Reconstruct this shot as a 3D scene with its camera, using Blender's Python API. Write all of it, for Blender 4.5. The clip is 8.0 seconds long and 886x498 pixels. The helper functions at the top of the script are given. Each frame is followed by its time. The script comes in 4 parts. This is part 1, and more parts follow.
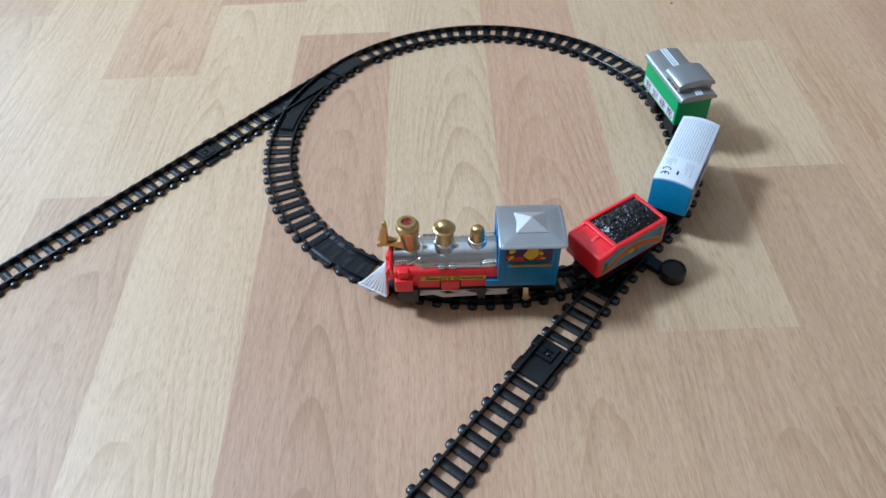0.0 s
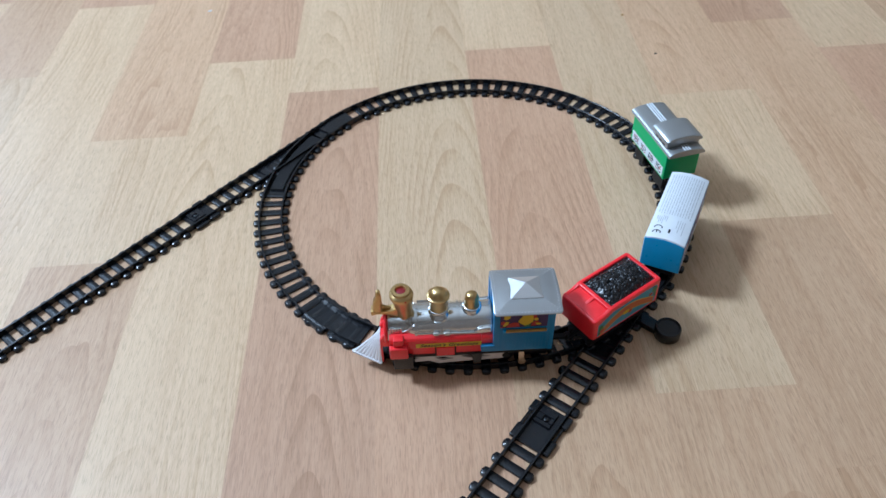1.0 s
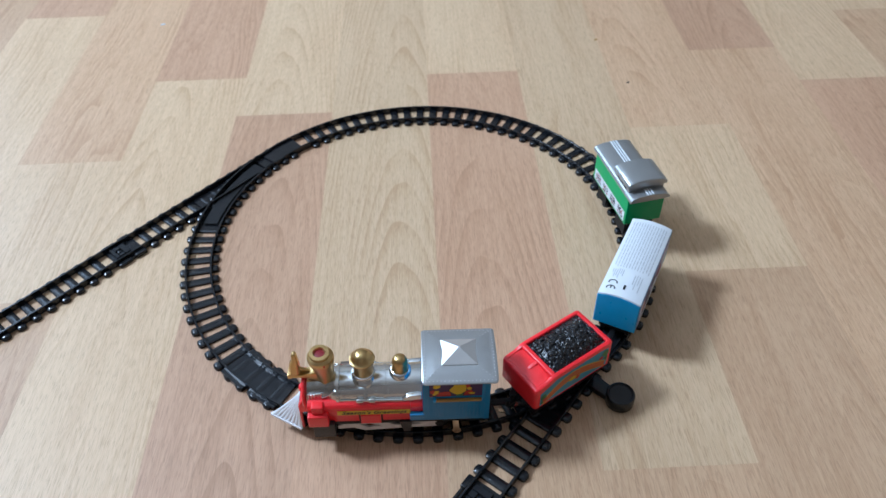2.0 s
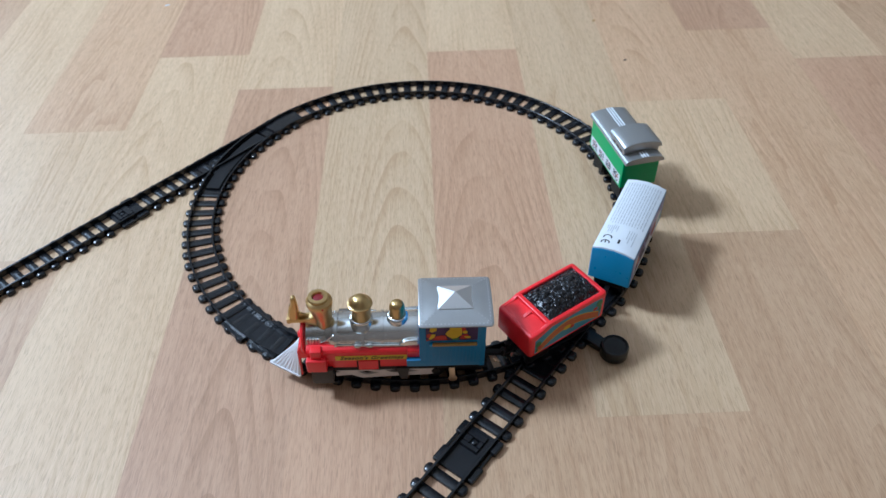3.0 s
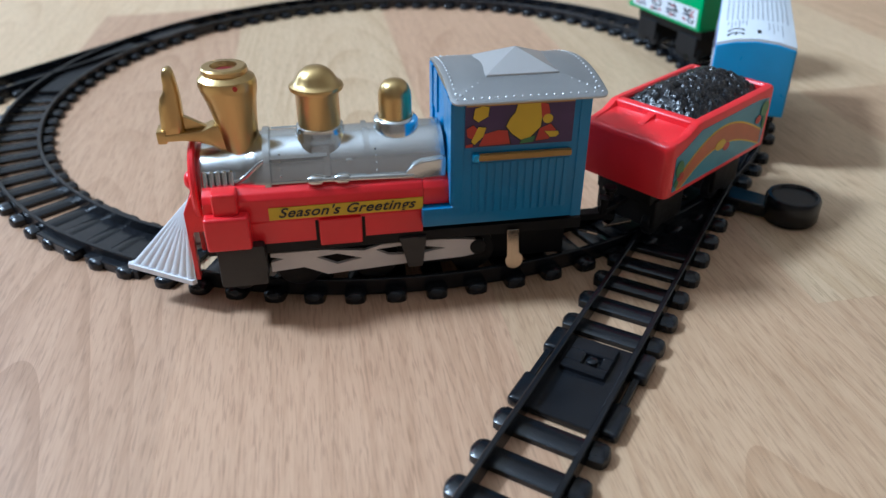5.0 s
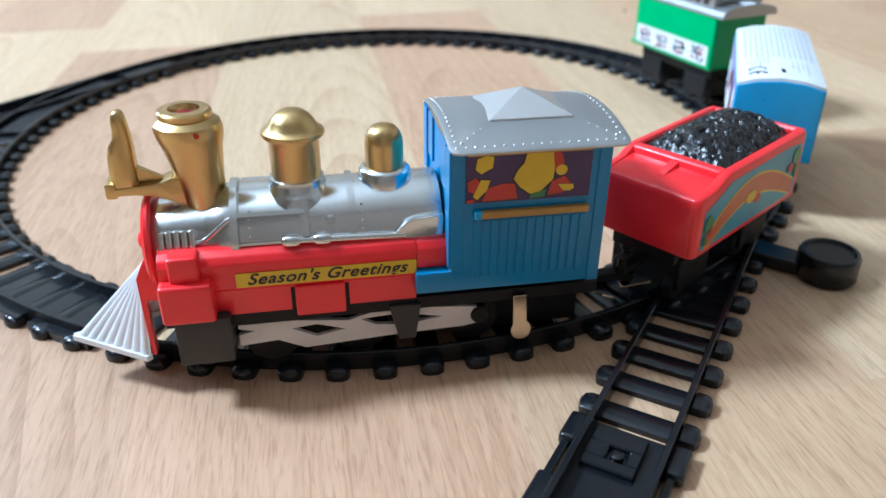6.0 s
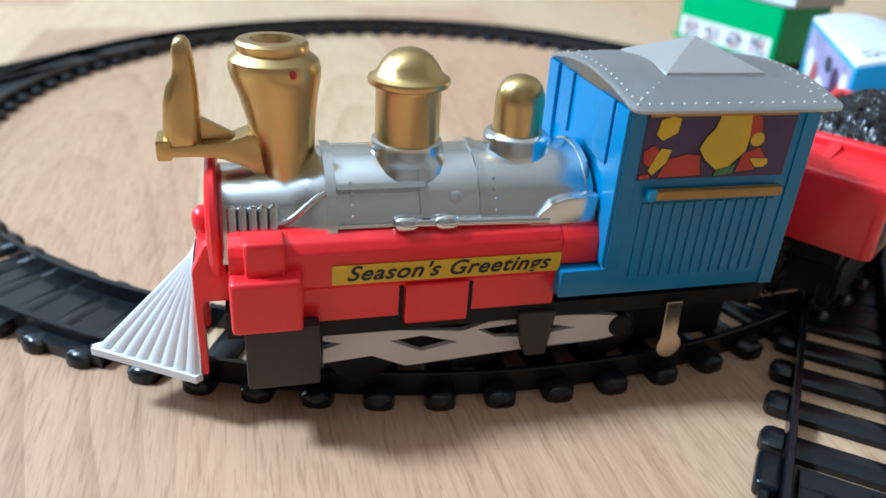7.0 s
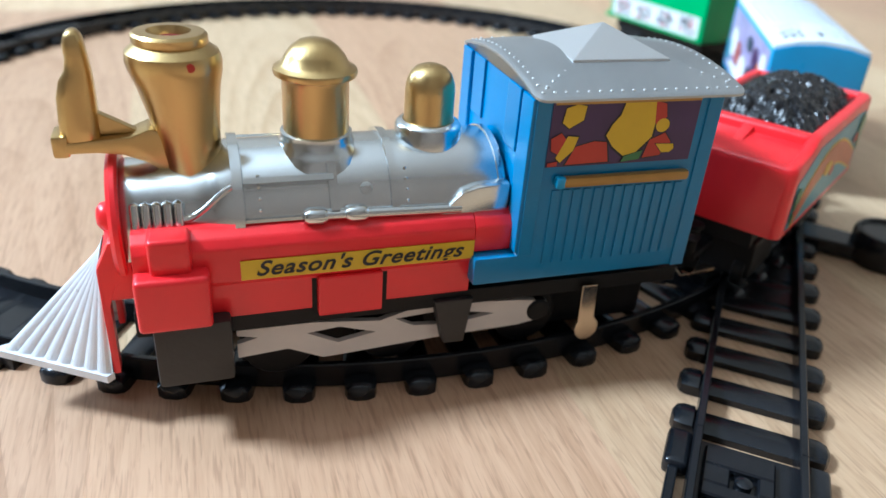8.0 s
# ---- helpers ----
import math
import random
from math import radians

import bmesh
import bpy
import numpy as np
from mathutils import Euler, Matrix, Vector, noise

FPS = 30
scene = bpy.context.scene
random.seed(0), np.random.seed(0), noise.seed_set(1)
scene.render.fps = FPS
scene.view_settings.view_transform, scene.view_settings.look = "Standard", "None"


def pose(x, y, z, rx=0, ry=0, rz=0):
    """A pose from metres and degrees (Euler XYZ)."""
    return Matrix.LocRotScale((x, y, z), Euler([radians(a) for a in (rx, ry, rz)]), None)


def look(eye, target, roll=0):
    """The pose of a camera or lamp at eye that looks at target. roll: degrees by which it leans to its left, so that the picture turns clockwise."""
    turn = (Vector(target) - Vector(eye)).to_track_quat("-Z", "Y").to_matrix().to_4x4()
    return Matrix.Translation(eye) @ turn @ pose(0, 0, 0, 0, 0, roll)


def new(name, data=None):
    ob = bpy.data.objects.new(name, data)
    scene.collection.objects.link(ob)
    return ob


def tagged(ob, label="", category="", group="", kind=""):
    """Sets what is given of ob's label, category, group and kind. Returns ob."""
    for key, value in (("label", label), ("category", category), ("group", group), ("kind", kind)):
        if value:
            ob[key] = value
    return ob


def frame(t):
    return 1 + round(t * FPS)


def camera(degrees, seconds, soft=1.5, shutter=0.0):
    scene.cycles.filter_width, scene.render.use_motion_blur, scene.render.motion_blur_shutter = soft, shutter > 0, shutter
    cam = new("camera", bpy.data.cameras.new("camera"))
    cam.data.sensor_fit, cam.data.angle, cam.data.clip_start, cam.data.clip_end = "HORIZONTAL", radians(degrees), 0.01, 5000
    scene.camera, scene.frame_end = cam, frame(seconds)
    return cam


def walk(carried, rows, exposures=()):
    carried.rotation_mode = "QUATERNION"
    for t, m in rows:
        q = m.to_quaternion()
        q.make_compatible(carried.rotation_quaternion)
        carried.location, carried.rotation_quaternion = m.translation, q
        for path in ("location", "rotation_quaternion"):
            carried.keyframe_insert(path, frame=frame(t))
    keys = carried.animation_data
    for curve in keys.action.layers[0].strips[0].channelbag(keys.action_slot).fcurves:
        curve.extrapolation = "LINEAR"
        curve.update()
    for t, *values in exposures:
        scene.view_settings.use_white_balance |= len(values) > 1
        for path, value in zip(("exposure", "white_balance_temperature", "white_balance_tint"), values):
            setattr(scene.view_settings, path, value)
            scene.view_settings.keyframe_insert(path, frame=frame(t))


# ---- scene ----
cam = camera(61.14, 8.0, soft=1.5)
PATH = [
    (0, (0.0472, -0.022, 0.4517), (-0.0097, 0.6613, -0.2762), -2.7),
    (0.5, (0.0281, -0.0504, 0.485), (-0.0072, 0.6391, -0.2384), -1.56),
    (1, (0.0441, -0.0016, 0.469), (0.0011, 0.7106, -0.2318), -3.11),
    (1.5, (0.0633, 0.0583, 0.4542), (0.0144, 0.7775, -0.2389), -2.5),
    (1.7, (0.0853, 0.062, 0.4551), (0.0442, 0.7731, -0.2468), -1.8),
    (2.8, (0.0877, 0.0407, 0.446), (0.0555, 0.7857, -0.2203), -1.43),
    (3, (0.0901, 0.0261, 0.4312), (0.0513, 0.7536, -0.2537), -1.29),
    (3.5, (0.0732, 0.0327, 0.4108), (0.0117, 0.7633, -0.2693), -4.74),
    (4, (0.0585, 0.0245, 0.3429), (0.0301, 0.7569, -0.3374), -2.62),
    (4.5, (0.0205, 0.1042, 0.2034), (0.0313, 0.8969, -0.4061), -4.18),
    (4.7, (0.0342, 0.117, 0.1637), (0.0805, 0.9444, -0.3959), -2.39),
    (5.8, (0.038, 0.1657, 0.1412), (0.1264, 1.0223, -0.3673), -0.88),
    (6, (0.0374, 0.1651, 0.1407), (0.125, 1.0309, -0.352), -0.83),
    (6.5, (0.0161, 0.1835, 0.1286), (0.1313, 1.0543, -0.3492), 0.18),
    (7, (-0.0027, 0.2091, 0.1114), (0.1648, 1.0759, -0.3583), 2.68),
    (7.5, (0.0051, 0.209, 0.1063), (0.2162, 1.0594, -0.3756), 2.03),
    (8, (0.0063, 0.2084, 0.1141), (0.2283, 1.0496, -0.3789), 3.14),
]
walk(cam, [(t, look(eye, target, roll)) for t, eye, target, roll in PATH],
     [(0, -0.02, 5230, 6), (1.7, -0.04, 5320, 8), (3, -0.08, 5345, 8), (4.1, -0.13, 5360, 8), (4.5, -0.18, 5340, 9), (4.7, -0.1, 5340, 8), (5.8, 0.60, 5250, 4), (7, 0.56, 5370, 3), (8, 0.68, 5410, 2.5)])


# ---- light ----
FLOOR_TURN = radians(4.35)          # the room and its floor boards against the path's axes
ROOM = pose(0, 0, 0, 0, 0, 4.35)
WEST, EAST, SOUTH, NORTH, HIGH = -1.60, 2.30, -1.60, 2.60, 2.45
WINDOW_V, WINDOW_Z, WINDOW_W, WINDOW_H = 0.87, 1.90, 0.46, 0.58      # the window's middle and size

world = bpy.data.worlds.new("sky")
scene.world = world
world.use_nodes = True
sky = world.node_tree.nodes.new("ShaderNodeTexSky")
sky.sky_type, sky.sun_disc = "NISHITA", False
sky.sun_elevation, sky.sun_rotation = radians(38), radians(80)
world.node_tree.links.new(sky.outputs[0], world.node_tree.nodes["Background"].inputs[0])
world.node_tree.nodes["Background"].inputs[1].default_value = 0.12

TALL_V, TALL_Z, TALL_W, TALL_H = 2.05, 1.25, 0.80, 1.50               # the tall window further along the same wall
for name, size, watts, tint, place, aim in (
        ("window_daylight", (WINDOW_W, WINDOW_H), 96, (0.82, 0.91, 1.0), (WEST - 0.03, WINDOW_V, WINDOW_Z), (WEST + 1.0, WINDOW_V - 0.12, WINDOW_Z - 0.58)),
        ("tall_window_daylight", (TALL_W, TALL_H), 22, (0.74, 0.87, 1.0), (WEST - 0.03, TALL_V, TALL_Z), (WEST + 1.0, TALL_V - 0.2, TALL_Z - 0.1))):
    data = bpy.data.lights.new(name, "AREA")
    data.shape, data.size, data.size_y, data.energy, data.color = "RECTANGLE", size[0] - 0.06, size[1] - 0.06, watts, tint
    lamp = new(name, data)
    lamp.matrix_world = ROOM @ look(place, aim)


# ---- materials ----
def material(name, color, rough=0.5, metal=0.0, grain=0.0, scale=60.0, bump=0.0, bump_scale=400.0, spec=0.5, coat=0.0):
    """A surface of one colour with blotches (grain), rough patches and fine relief."""
    m = bpy.data.materials.new(name)
    m.use_nodes = True
    nt = m.node_tree
    b = nt.nodes["Principled BSDF"]
    b.inputs["Base Color"].default_value = (*color, 1)
    b.inputs["Roughness"].default_value, b.inputs["Metallic"].default_value = rough, metal
    b.inputs["Specular IOR Level"].default_value = spec
    b.inputs["Coat Weight"].default_value = coat
    tc = nt.nodes.new("ShaderNodeTexCoord")
    if grain:
        n = nt.nodes.new("ShaderNodeTexNoise")
        n.inputs["Scale"].default_value, n.inputs["Detail"].default_value = scale, 5
        nt.links.new(tc.outputs["Object"], n.inputs["Vector"])
        r = nt.nodes.new("ShaderNodeMapRange")
        r.inputs[1].default_value, r.inputs[2].default_value = 0.3, 0.7
        r.inputs[3].default_value, r.inputs[4].default_value = 1 - grain, 1 + grain
        nt.links.new(n.outputs[0], r.inputs[0])
        mix = nt.nodes.new("ShaderNodeVectorMath")
        mix.operation = "SCALE"
        mix.inputs[0].default_value = color
        nt.links.new(r.outputs[0], mix.inputs["Scale"])
        nt.links.new(mix.outputs[0], b.inputs["Base Color"])
        q = nt.nodes.new("ShaderNodeMapRange")
        q.inputs[1].default_value, q.inputs[2].default_value = 0.3, 0.7
        q.inputs[3].default_value, q.inputs[4].default_value = rough * 0.9, min(1, rough * 1.12)
        n2 = nt.nodes.new("ShaderNodeTexNoise")
        n2.inputs["Scale"].default_value, n2.inputs["Detail"].default_value = scale * 4, 6
        nt.links.new(tc.outputs["Object"], n2.inputs["Vector"])
        nt.links.new(n2.outputs[0], q.inputs[0])
        nt.links.new(q.outputs[0], b.inputs["Roughness"])
    if bump:
        n3 = nt.nodes.new("ShaderNodeTexNoise")
        n3.inputs["Scale"].default_value, n3.inputs["Detail"].default_value = bump_scale, 4
        nt.links.new(tc.outputs["Object"], n3.inputs["Vector"])
        bp = nt.nodes.new("ShaderNodeBump")
        bp.inputs["Strength"].default_value, bp.inputs["Distance"].default_value = bump, 0.0006
        nt.links.new(n3.outputs[0], bp.inputs["Height"])
        nt.links.new(bp.outputs[0], b.inputs["Normal"])
    return m


def wood(name, light, dark):
    """Beech-print laminate: long soft figure, growth arches, short dark pores, satin lacquer."""
    m = bpy.data.materials.new(name)
    m.use_nodes = True
    nt = m.node_tree
    L, N = nt.links.new, nt.nodes.new
    b = nt.nodes["Principled BSDF"]
    tc, oi = N("ShaderNodeTexCoord"), N("ShaderNodeObjectInfo")
    shift = N("ShaderNodeVectorMath")
    shift.operation = "MULTIPLY_ADD"
    L(oi.outputs["Random"], shift.inputs[0])
    shift.inputs[1].default_value = (3.1, 17.7, 5.3)
    L(tc.outputs["Object"], shift.inputs[2])

    def noise_tex(stretch, scale, detail, distort=0.0):
        mp = N("ShaderNodeMapping")
        mp.inputs["Scale"].default_value = stretch
        L(shift.outputs[0], mp.inputs["Vector"])
        n = N("ShaderNodeTexNoise")
        n.inputs["Scale"].default_value, n.inputs["Detail"].default_value = scale, detail
        n.inputs["Distortion"].default_value = distort
        L(mp.outputs[0], n.inputs["Vector"])
        return n

    def ranged(node, a, z, lo, hi):
        r = N("ShaderNodeMapRange")
        r.inputs[1].default_value, r.inputs[2].default_value = a, z
        r.inputs[3].default_value, r.inputs[4].default_value = lo, hi
        L(node, r.inputs[0])
        return r.outputs[0]

    def math_node(op, a, z):
        k = N("ShaderNodeMath")
        k.operation = op
        for i, v in enumerate((a, z)):
            if isinstance(v, float):
                k.inputs[i].default_value = v
            else:
                L(v, k.inputs[i])
        return k.outputs[0]

    broad = noise_tex((1, 0.12, 1), 20, 3, 0.4)
    sway = noise_tex((1, 0.10, 1), 14, 3, 0.2)
    place = N("ShaderNodeSeparateXYZ")
    L(tc.outputs["Object"], place.inputs[0])
    across = math_node("ADD", place.outputs[0], ranged(oi.outputs["Random"], 0, 1, -0.03, 0.03))
    along = math_node("ADD", place.outputs[1], ranged(sway.outputs[0], 0.2, 0.8, -0.06, 0.06))
    # nested arches on some staves, straight growth lines on the others
    arches = math_node("ADD", math_node("MULTIPLY", math_node("MULTIPLY", across, across), 16.0), math_node("MULTIPLY", along, 0.13))
    lines = math_node("ADD", math_node("MULTIPLY", place.outputs[0], 0.9), ranged(sway.outputs[0], 0.2, 0.8, -0.045, 0.045))
    pick = ranged(math_node("FRACT", math_node("MULTIPLY", oi.outputs["Random"], 7.31), 0.0), 0.38, 0.42, 0.0, 1.0)
    growth = N("ShaderNodeMix")
    L(pick, growth.inputs[0])
    L(lines, growth.inputs[2])
    L(arches, growth.inputs[3])
    wave = math_node("FRACT", math_node("MULTIPLY", growth.outputs[0], 118.0), 0.0)
    arch = math_node("POWER", wave, 3.0)
    patchy = noise_tex((1, 0.2, 1), 26, 2)
    arch = math_node("MULTIPLY", arch, ranged(patchy.outputs[0], 0.38, 0.66, 0.0, 1.0))
    streak = noise_tex((1, 0.022, 1), 300, 3)
    fine = noise_tex((1, 0.07, 1), 1150, 3, 0.3)
    pores = noise_tex((1, 0.075, 1), 1350, 2, 0.5)
    tone = math_node("ADD", ranged(broad.outputs[0], 0.3, 0.7, 0.05, 0.40), math_node("MULTIPLY", arch, 1.0))
    tone = math_node("ADD", tone, ranged(streak.outputs[0], 0.3, 0.7, -0.27, 0.27))
    tone = math_node("ADD", tone, ranged(fine.outputs[0], 0.3, 0.7, -0.29, 0.29))
    mix = N("ShaderNodeMix")
    mix.data_type = "RGBA"
    mix.inputs["A"].default_value, mix.inputs["B"].default_value = (*light, 1), (*dark, 1)
    L(tone, mix.inputs["Factor"])
    pore = ranged(pores.outputs[0], 0.51, 0.69, 0.0, 0.35)
    mix2 = N("ShaderNodeMix")
    mix2.data_type = "RGBA"
    mix2.inputs["B"].default_value = (dark[0] * 0.45, dark[1] * 0.38, dark[2] * 0.33, 1)
    L(pore, mix2.inputs["Factor"])
    L(mix.outputs["Result"], mix2.inputs["A"])
    hue = N("ShaderNodeHueSaturation")
    L(mix2.outputs["Result"], hue.inputs["Color"])
    L(ranged(oi.outputs["Random"], 0, 1, 0.93, 1.07), hue.inputs["Value"])
    hue.inputs["Saturation"].default_value = 1.02
    L(hue.outputs[0], b.inputs["Base Color"])
    smear = noise_tex((1, 1, 1), 7, 4)
    L(ranged(smear.outputs[0], 0.3, 0.7, 0.38, 0.48), b.inputs["Roughness"])
    bp = N("ShaderNodeBump")
    bp.inputs["Strength"].default_value, bp.inputs["Distance"].default_value = 0.12, 0.0002
    L(fine.outputs[0], bp.inputs["Height"])
    L(bp.outputs[0], b.inputs["Normal"])
    b.inputs["Specular IOR Level"].default_value = 0.46
    return m


WOOD = {"light": wood("laminate_pale_beech", (0.637, 0.465, 0.292), (0.50, 0.335, 0.191)),
        "rose": wood("laminate_rosy_beech", (0.54, 0.34, 0.213), (0.416, 0.246, 0.144)),
        "tan": wood("laminate_tan_beech", (0.575, 0.387, 0.238), (0.45, 0.281, 0.160))}
PLASTER = material("beige_plaster", (0.37, 0.325, 0.275), 0.85, grain=0.04, scale=3, bump=0.2, bump_scale=120)
CEILING = material("white_ceiling_paint", (0.70, 0.70, 0.685), 0.85, grain=0.03, scale=3, bump=0.2, bump_scale=120)
# dark colour stands in for the shade of the person behind the camera
DARK_WALL = material("light_cutting_brown", (0.265, 0.212, 0.172), 0.8, grain=0.06, scale=3, bump=0.2, bump_scale=120)
WHITE_PAINT = material("white_window_paint", (0.8, 0.8, 0.79), 0.4, grain=0.03, scale=8)
BLACK = material("black_track_plastic", (0.0085, 0.0095, 0.012), 0.24, grain=0.3, scale=90, bump=0.04, bump_scale=500, spec=0.42)
CHASSIS = material("black_chassis_plastic", (0.007, 0.007, 0.008), 0.5, grain=0.2, scale=120, bump=0.2, spec=0.25)
CHARCOAL = material("dark_grey_plastic", (0.024, 0.0225, 0.0225), 0.45, grain=0.15, scale=120, bump=0.2)
RED = material("red_toy_plastic", (0.84, 0.018, 0.026), 0.33, grain=0.06, scale=70, coat=0.2)
BLUE = material("blue_toy_plastic", (0.012, 0.205, 0.455), 0.32, grain=0.06, scale=70)
SKYBLUE = material("bright_blue_toy_plastic", (0.036, 0.35, 0.68), 0.30, grain=0.05, scale=60)
GREEN = material("green_toy_plastic", (0.002, 0.36, 0.105), 0.32, grain=0.06, scale=70)
SILVER = material("silver_plated_plastic", (0.675, 0.70, 0.705), 0.22, metal=1.0)
ROOFGREY = material("silver_grey_roof_paint", (0.44, 0.455, 0.465), 0.33, metal=0.75, grain=0.04, scale=40)
GOLD = material("gold_plated_plastic", (0.60, 0.425, 0.185), 0.29, metal=1.0)
CABOOSEROOF = material("dull_silver_roof_paint", (0.40, 0.415, 0.42), 0.32, metal=0.7, grain=0.015, scale=60)
PALE = material("off_white_plastic", (0.72, 0.67, 0.64), 0.45, grain=0.06, scale=90)
PLOW = material("white_silver_plastic", (0.80, 0.82, 0.85), 0.30, metal=0.1, grain=0.06, scale=90)
SKYLIGHT = material("pale_silver_paint", (0.70, 0.71, 0.72), 0.28, metal=0.75)
CHROME = material("bare_metal_contact", (0.56, 0.45, 0.34), 0.18, metal=1.0, grain=0.1, scale=200)
COAL = material("glossy_black_coal_plastic", (0.006, 0.006, 0.008), 0.26, grain=0.3, scale=200, bump=0.5, bump_scale=700)
PAPER = material("white_printed_label", (0.69, 0.72, 0.75), 0.55, grain=0.03, scale=60)
INK = material("grey_print", (0.45, 0.47, 0.50), 0.6, grain=0.1, scale=300)
BLACKINK = material("black_print", (0.015, 0.015, 0.02), 0.5, grain=0.1, scale=300)
YELLOW = material("yellow_sticker", (0.72, 0.48, 0.012), 0.35, grain=0.06, scale=120)
PURPLE = material("dark_purple_sticker", (0.055, 0.022, 0.10), 0.35, grain=0.15, scale=120)
ORANGE = material("orange_sticker", (0.52, 0.125, 0.035), 0.35, grain=0.1, scale=120)
STICKRED = material("red_sticker", (0.50, 0.035, 0.02), 0.35, grain=0.1, scale=120)
MAROON = material("dull_red_print", (0.36, 0.09, 0.09), 0.45, grain=0.15, scale=200)
TEAL = material("teal_sticker", (0.07, 0.30, 0.42), 0.35, grain=0.1, scale=120)
LEAF = material("green_sticker", (0.05, 0.20, 0.07), 0.35, grain=0.1, scale=120)
LILAC = material("lilac_print", (0.33, 0.30, 0.52), 0.4, grain=0.2, scale=90)
NAVY = material("navy_sticker", (0.03, 0.045, 0.09), 0.35, grain=0.15, scale=120)
BRASSBAR = material("ochre_painted_strip", (0.42, 0.24, 0.06), 0.35, metal=0.3, grain=0.1, scale=150)
CARDBLUE = material("pale_blue_glossy_card", (0.30, 0.52, 0.72), 0.25, grain=0.05, scale=20)
GLASS = material("clear_window_glass", (1.0, 1.0, 1.0), 0.0)
GLASS.node_tree.nodes["Principled BSDF"].inputs["Transmission Weight"].default_value = 1.0
# red darkened in the colour itself for the shade down the chimney throat
DARKRED = material("shaded_throat_red", (0.22, 0.012, 0.02), 0.35, grain=0.1, scale=120)
RUBBER = material("black_rubber_edge", (0.02, 0.02, 0.022), 0.5, grain=0.2, scale=60)

# ---- mesh helpers ----
MM = 0.001


def mesh_of(name, bm, mat, smooth=False):
    bmesh.ops.recalc_face_normals(bm, faces=bm.faces)
    me = bpy.data.meshes.new(name)
    if smooth:
        for f in bm.faces:
            f.smooth = True
        for e in bm.edges:
            if len(e.link_faces) == 2 and e.calc_face_angle(0) > radians(38):
                e.smooth = False
    bm.to_mesh(me)
    bm.free()
    me.materials.append(mat)
    return me


def part(name, bm, mat, parent, label="", smooth=False):
    ob = new(name, mesh_of(name, bm, mat, smooth))
    ob.parent = parent
    return tagged(ob, label)


def piece(name, me, parent, m):
    ob = new(name, me)
    ob.parent = parent
    ob.matrix_basis = m
    return ob


def thing(name, m, label, category, group="", kind=""):
    ob = new(name)
    ob.empty_display_size = 0.02
    ob.matrix_basis = m
    return tagged(ob, label, category, group, kind)


def chamfer(bm, width, segments=2, geom=None, limit=25):
    edges = [e for e in (geom or bm.edges) if len(e.link_faces) == 2 and e.calc_face_angle(0) > radians(limit)]
    if width > 0 and edges:
        bmesh.ops.bevel(bm, geom=edges, offset=width, segments=segments, profile=0.6, affect="EDGES", clamp_overlap=True)
    return bm


def box(x0, x1, y0, y1, z0, z1, bevel=0.4, bm=None, segments=2):
    """A box in millimetres with rounded edges."""
    own = bmesh.new()
    bmesh.ops.create_cube(own, size=1)
    for v in own.verts:
        v.co = Vector(((x0 + x1) / 2 + v.co.x * (x1 - x0), (y0 + y1) / 2 + v.co.y * (y1 - y0), (z0 + z1) / 2 + v.co.z * (z1 - z0))) * MM
    chamfer(own, bevel * MM, segments)
    return join(bm, own)


def join(bm, other):
    if bm is None:
        return other
    me = bpy.data.meshes.new("join")
    other.to_mesh(me)
    other.free()
    bm.from_mesh(me)
    bpy.data.meshes.remove(me)
    return bm


def prism(outline, lo, hi, axis="y", bevel=0.3, bm=None, segments=2):
    """A flat outline in millimetres, drawn out along an axis: y takes (x, z), z takes (x, y), x takes (y, z)."""
    own = bmesh.new()
    place = {"y": lambda a, b, h: (a, h, b), "z": lambda a, b, h: (a, b, h), "x": lambda a, b, h: (h, a, b)}[axis]
    low = [own.verts.new(Vector(place(a, b, lo)) * MM) for a, b in outline]
    top = [own.verts.new(Vector(place(a, b, hi)) * MM) for a, b in outline]
    own.faces.new(low)
    own.faces.new(top)
    n = len(outline)
    for i in range(n):
        own.faces.new((low[i], low[(i + 1) % n], top[(i + 1) % n], top[i]))
    bmesh.ops.recalc_face_normals(own, faces=own.faces)
    chamfer(own, bevel * MM, segments)
    return join(bm, own)


def lathe(profile, segs=40, centre=(0, 0), bm=None, cap=True):
    """Rings of (radius, height) in millimetres, turned about a vertical axis."""
    own = bmesh.new()
    rings = []
    for r, z in profile:
        if r < 1e-6:
            rings.append([own.verts.new(Vector((centre[0], centre[1], z)) * MM)])
        else:
            rings.append([own.verts.new(Vector((centre[0] + r * math.cos(2 * math.pi * i / segs), centre[1] + r * math.sin(2 * math.pi * i / segs), z)) * MM) for i in range(segs)])
    for a, b in zip(rings, rings[1:]):
        for i in range(segs):
            q = [a[i % len(a)], a[(i + 1) % len(a)], b[(i + 1) % len(b)], b[i % len(b)]]
            q = list(dict.fromkeys(q))
            if len(q) > 2:
                own.faces.new(q)
    if cap:
        for ring in (rings[0], rings[-1]):
            if len(ring) > 2:
                own.faces.new(ring)
    bmesh.ops.recalc_face_normals(own, faces=own.faces)
    return join(bm, own)


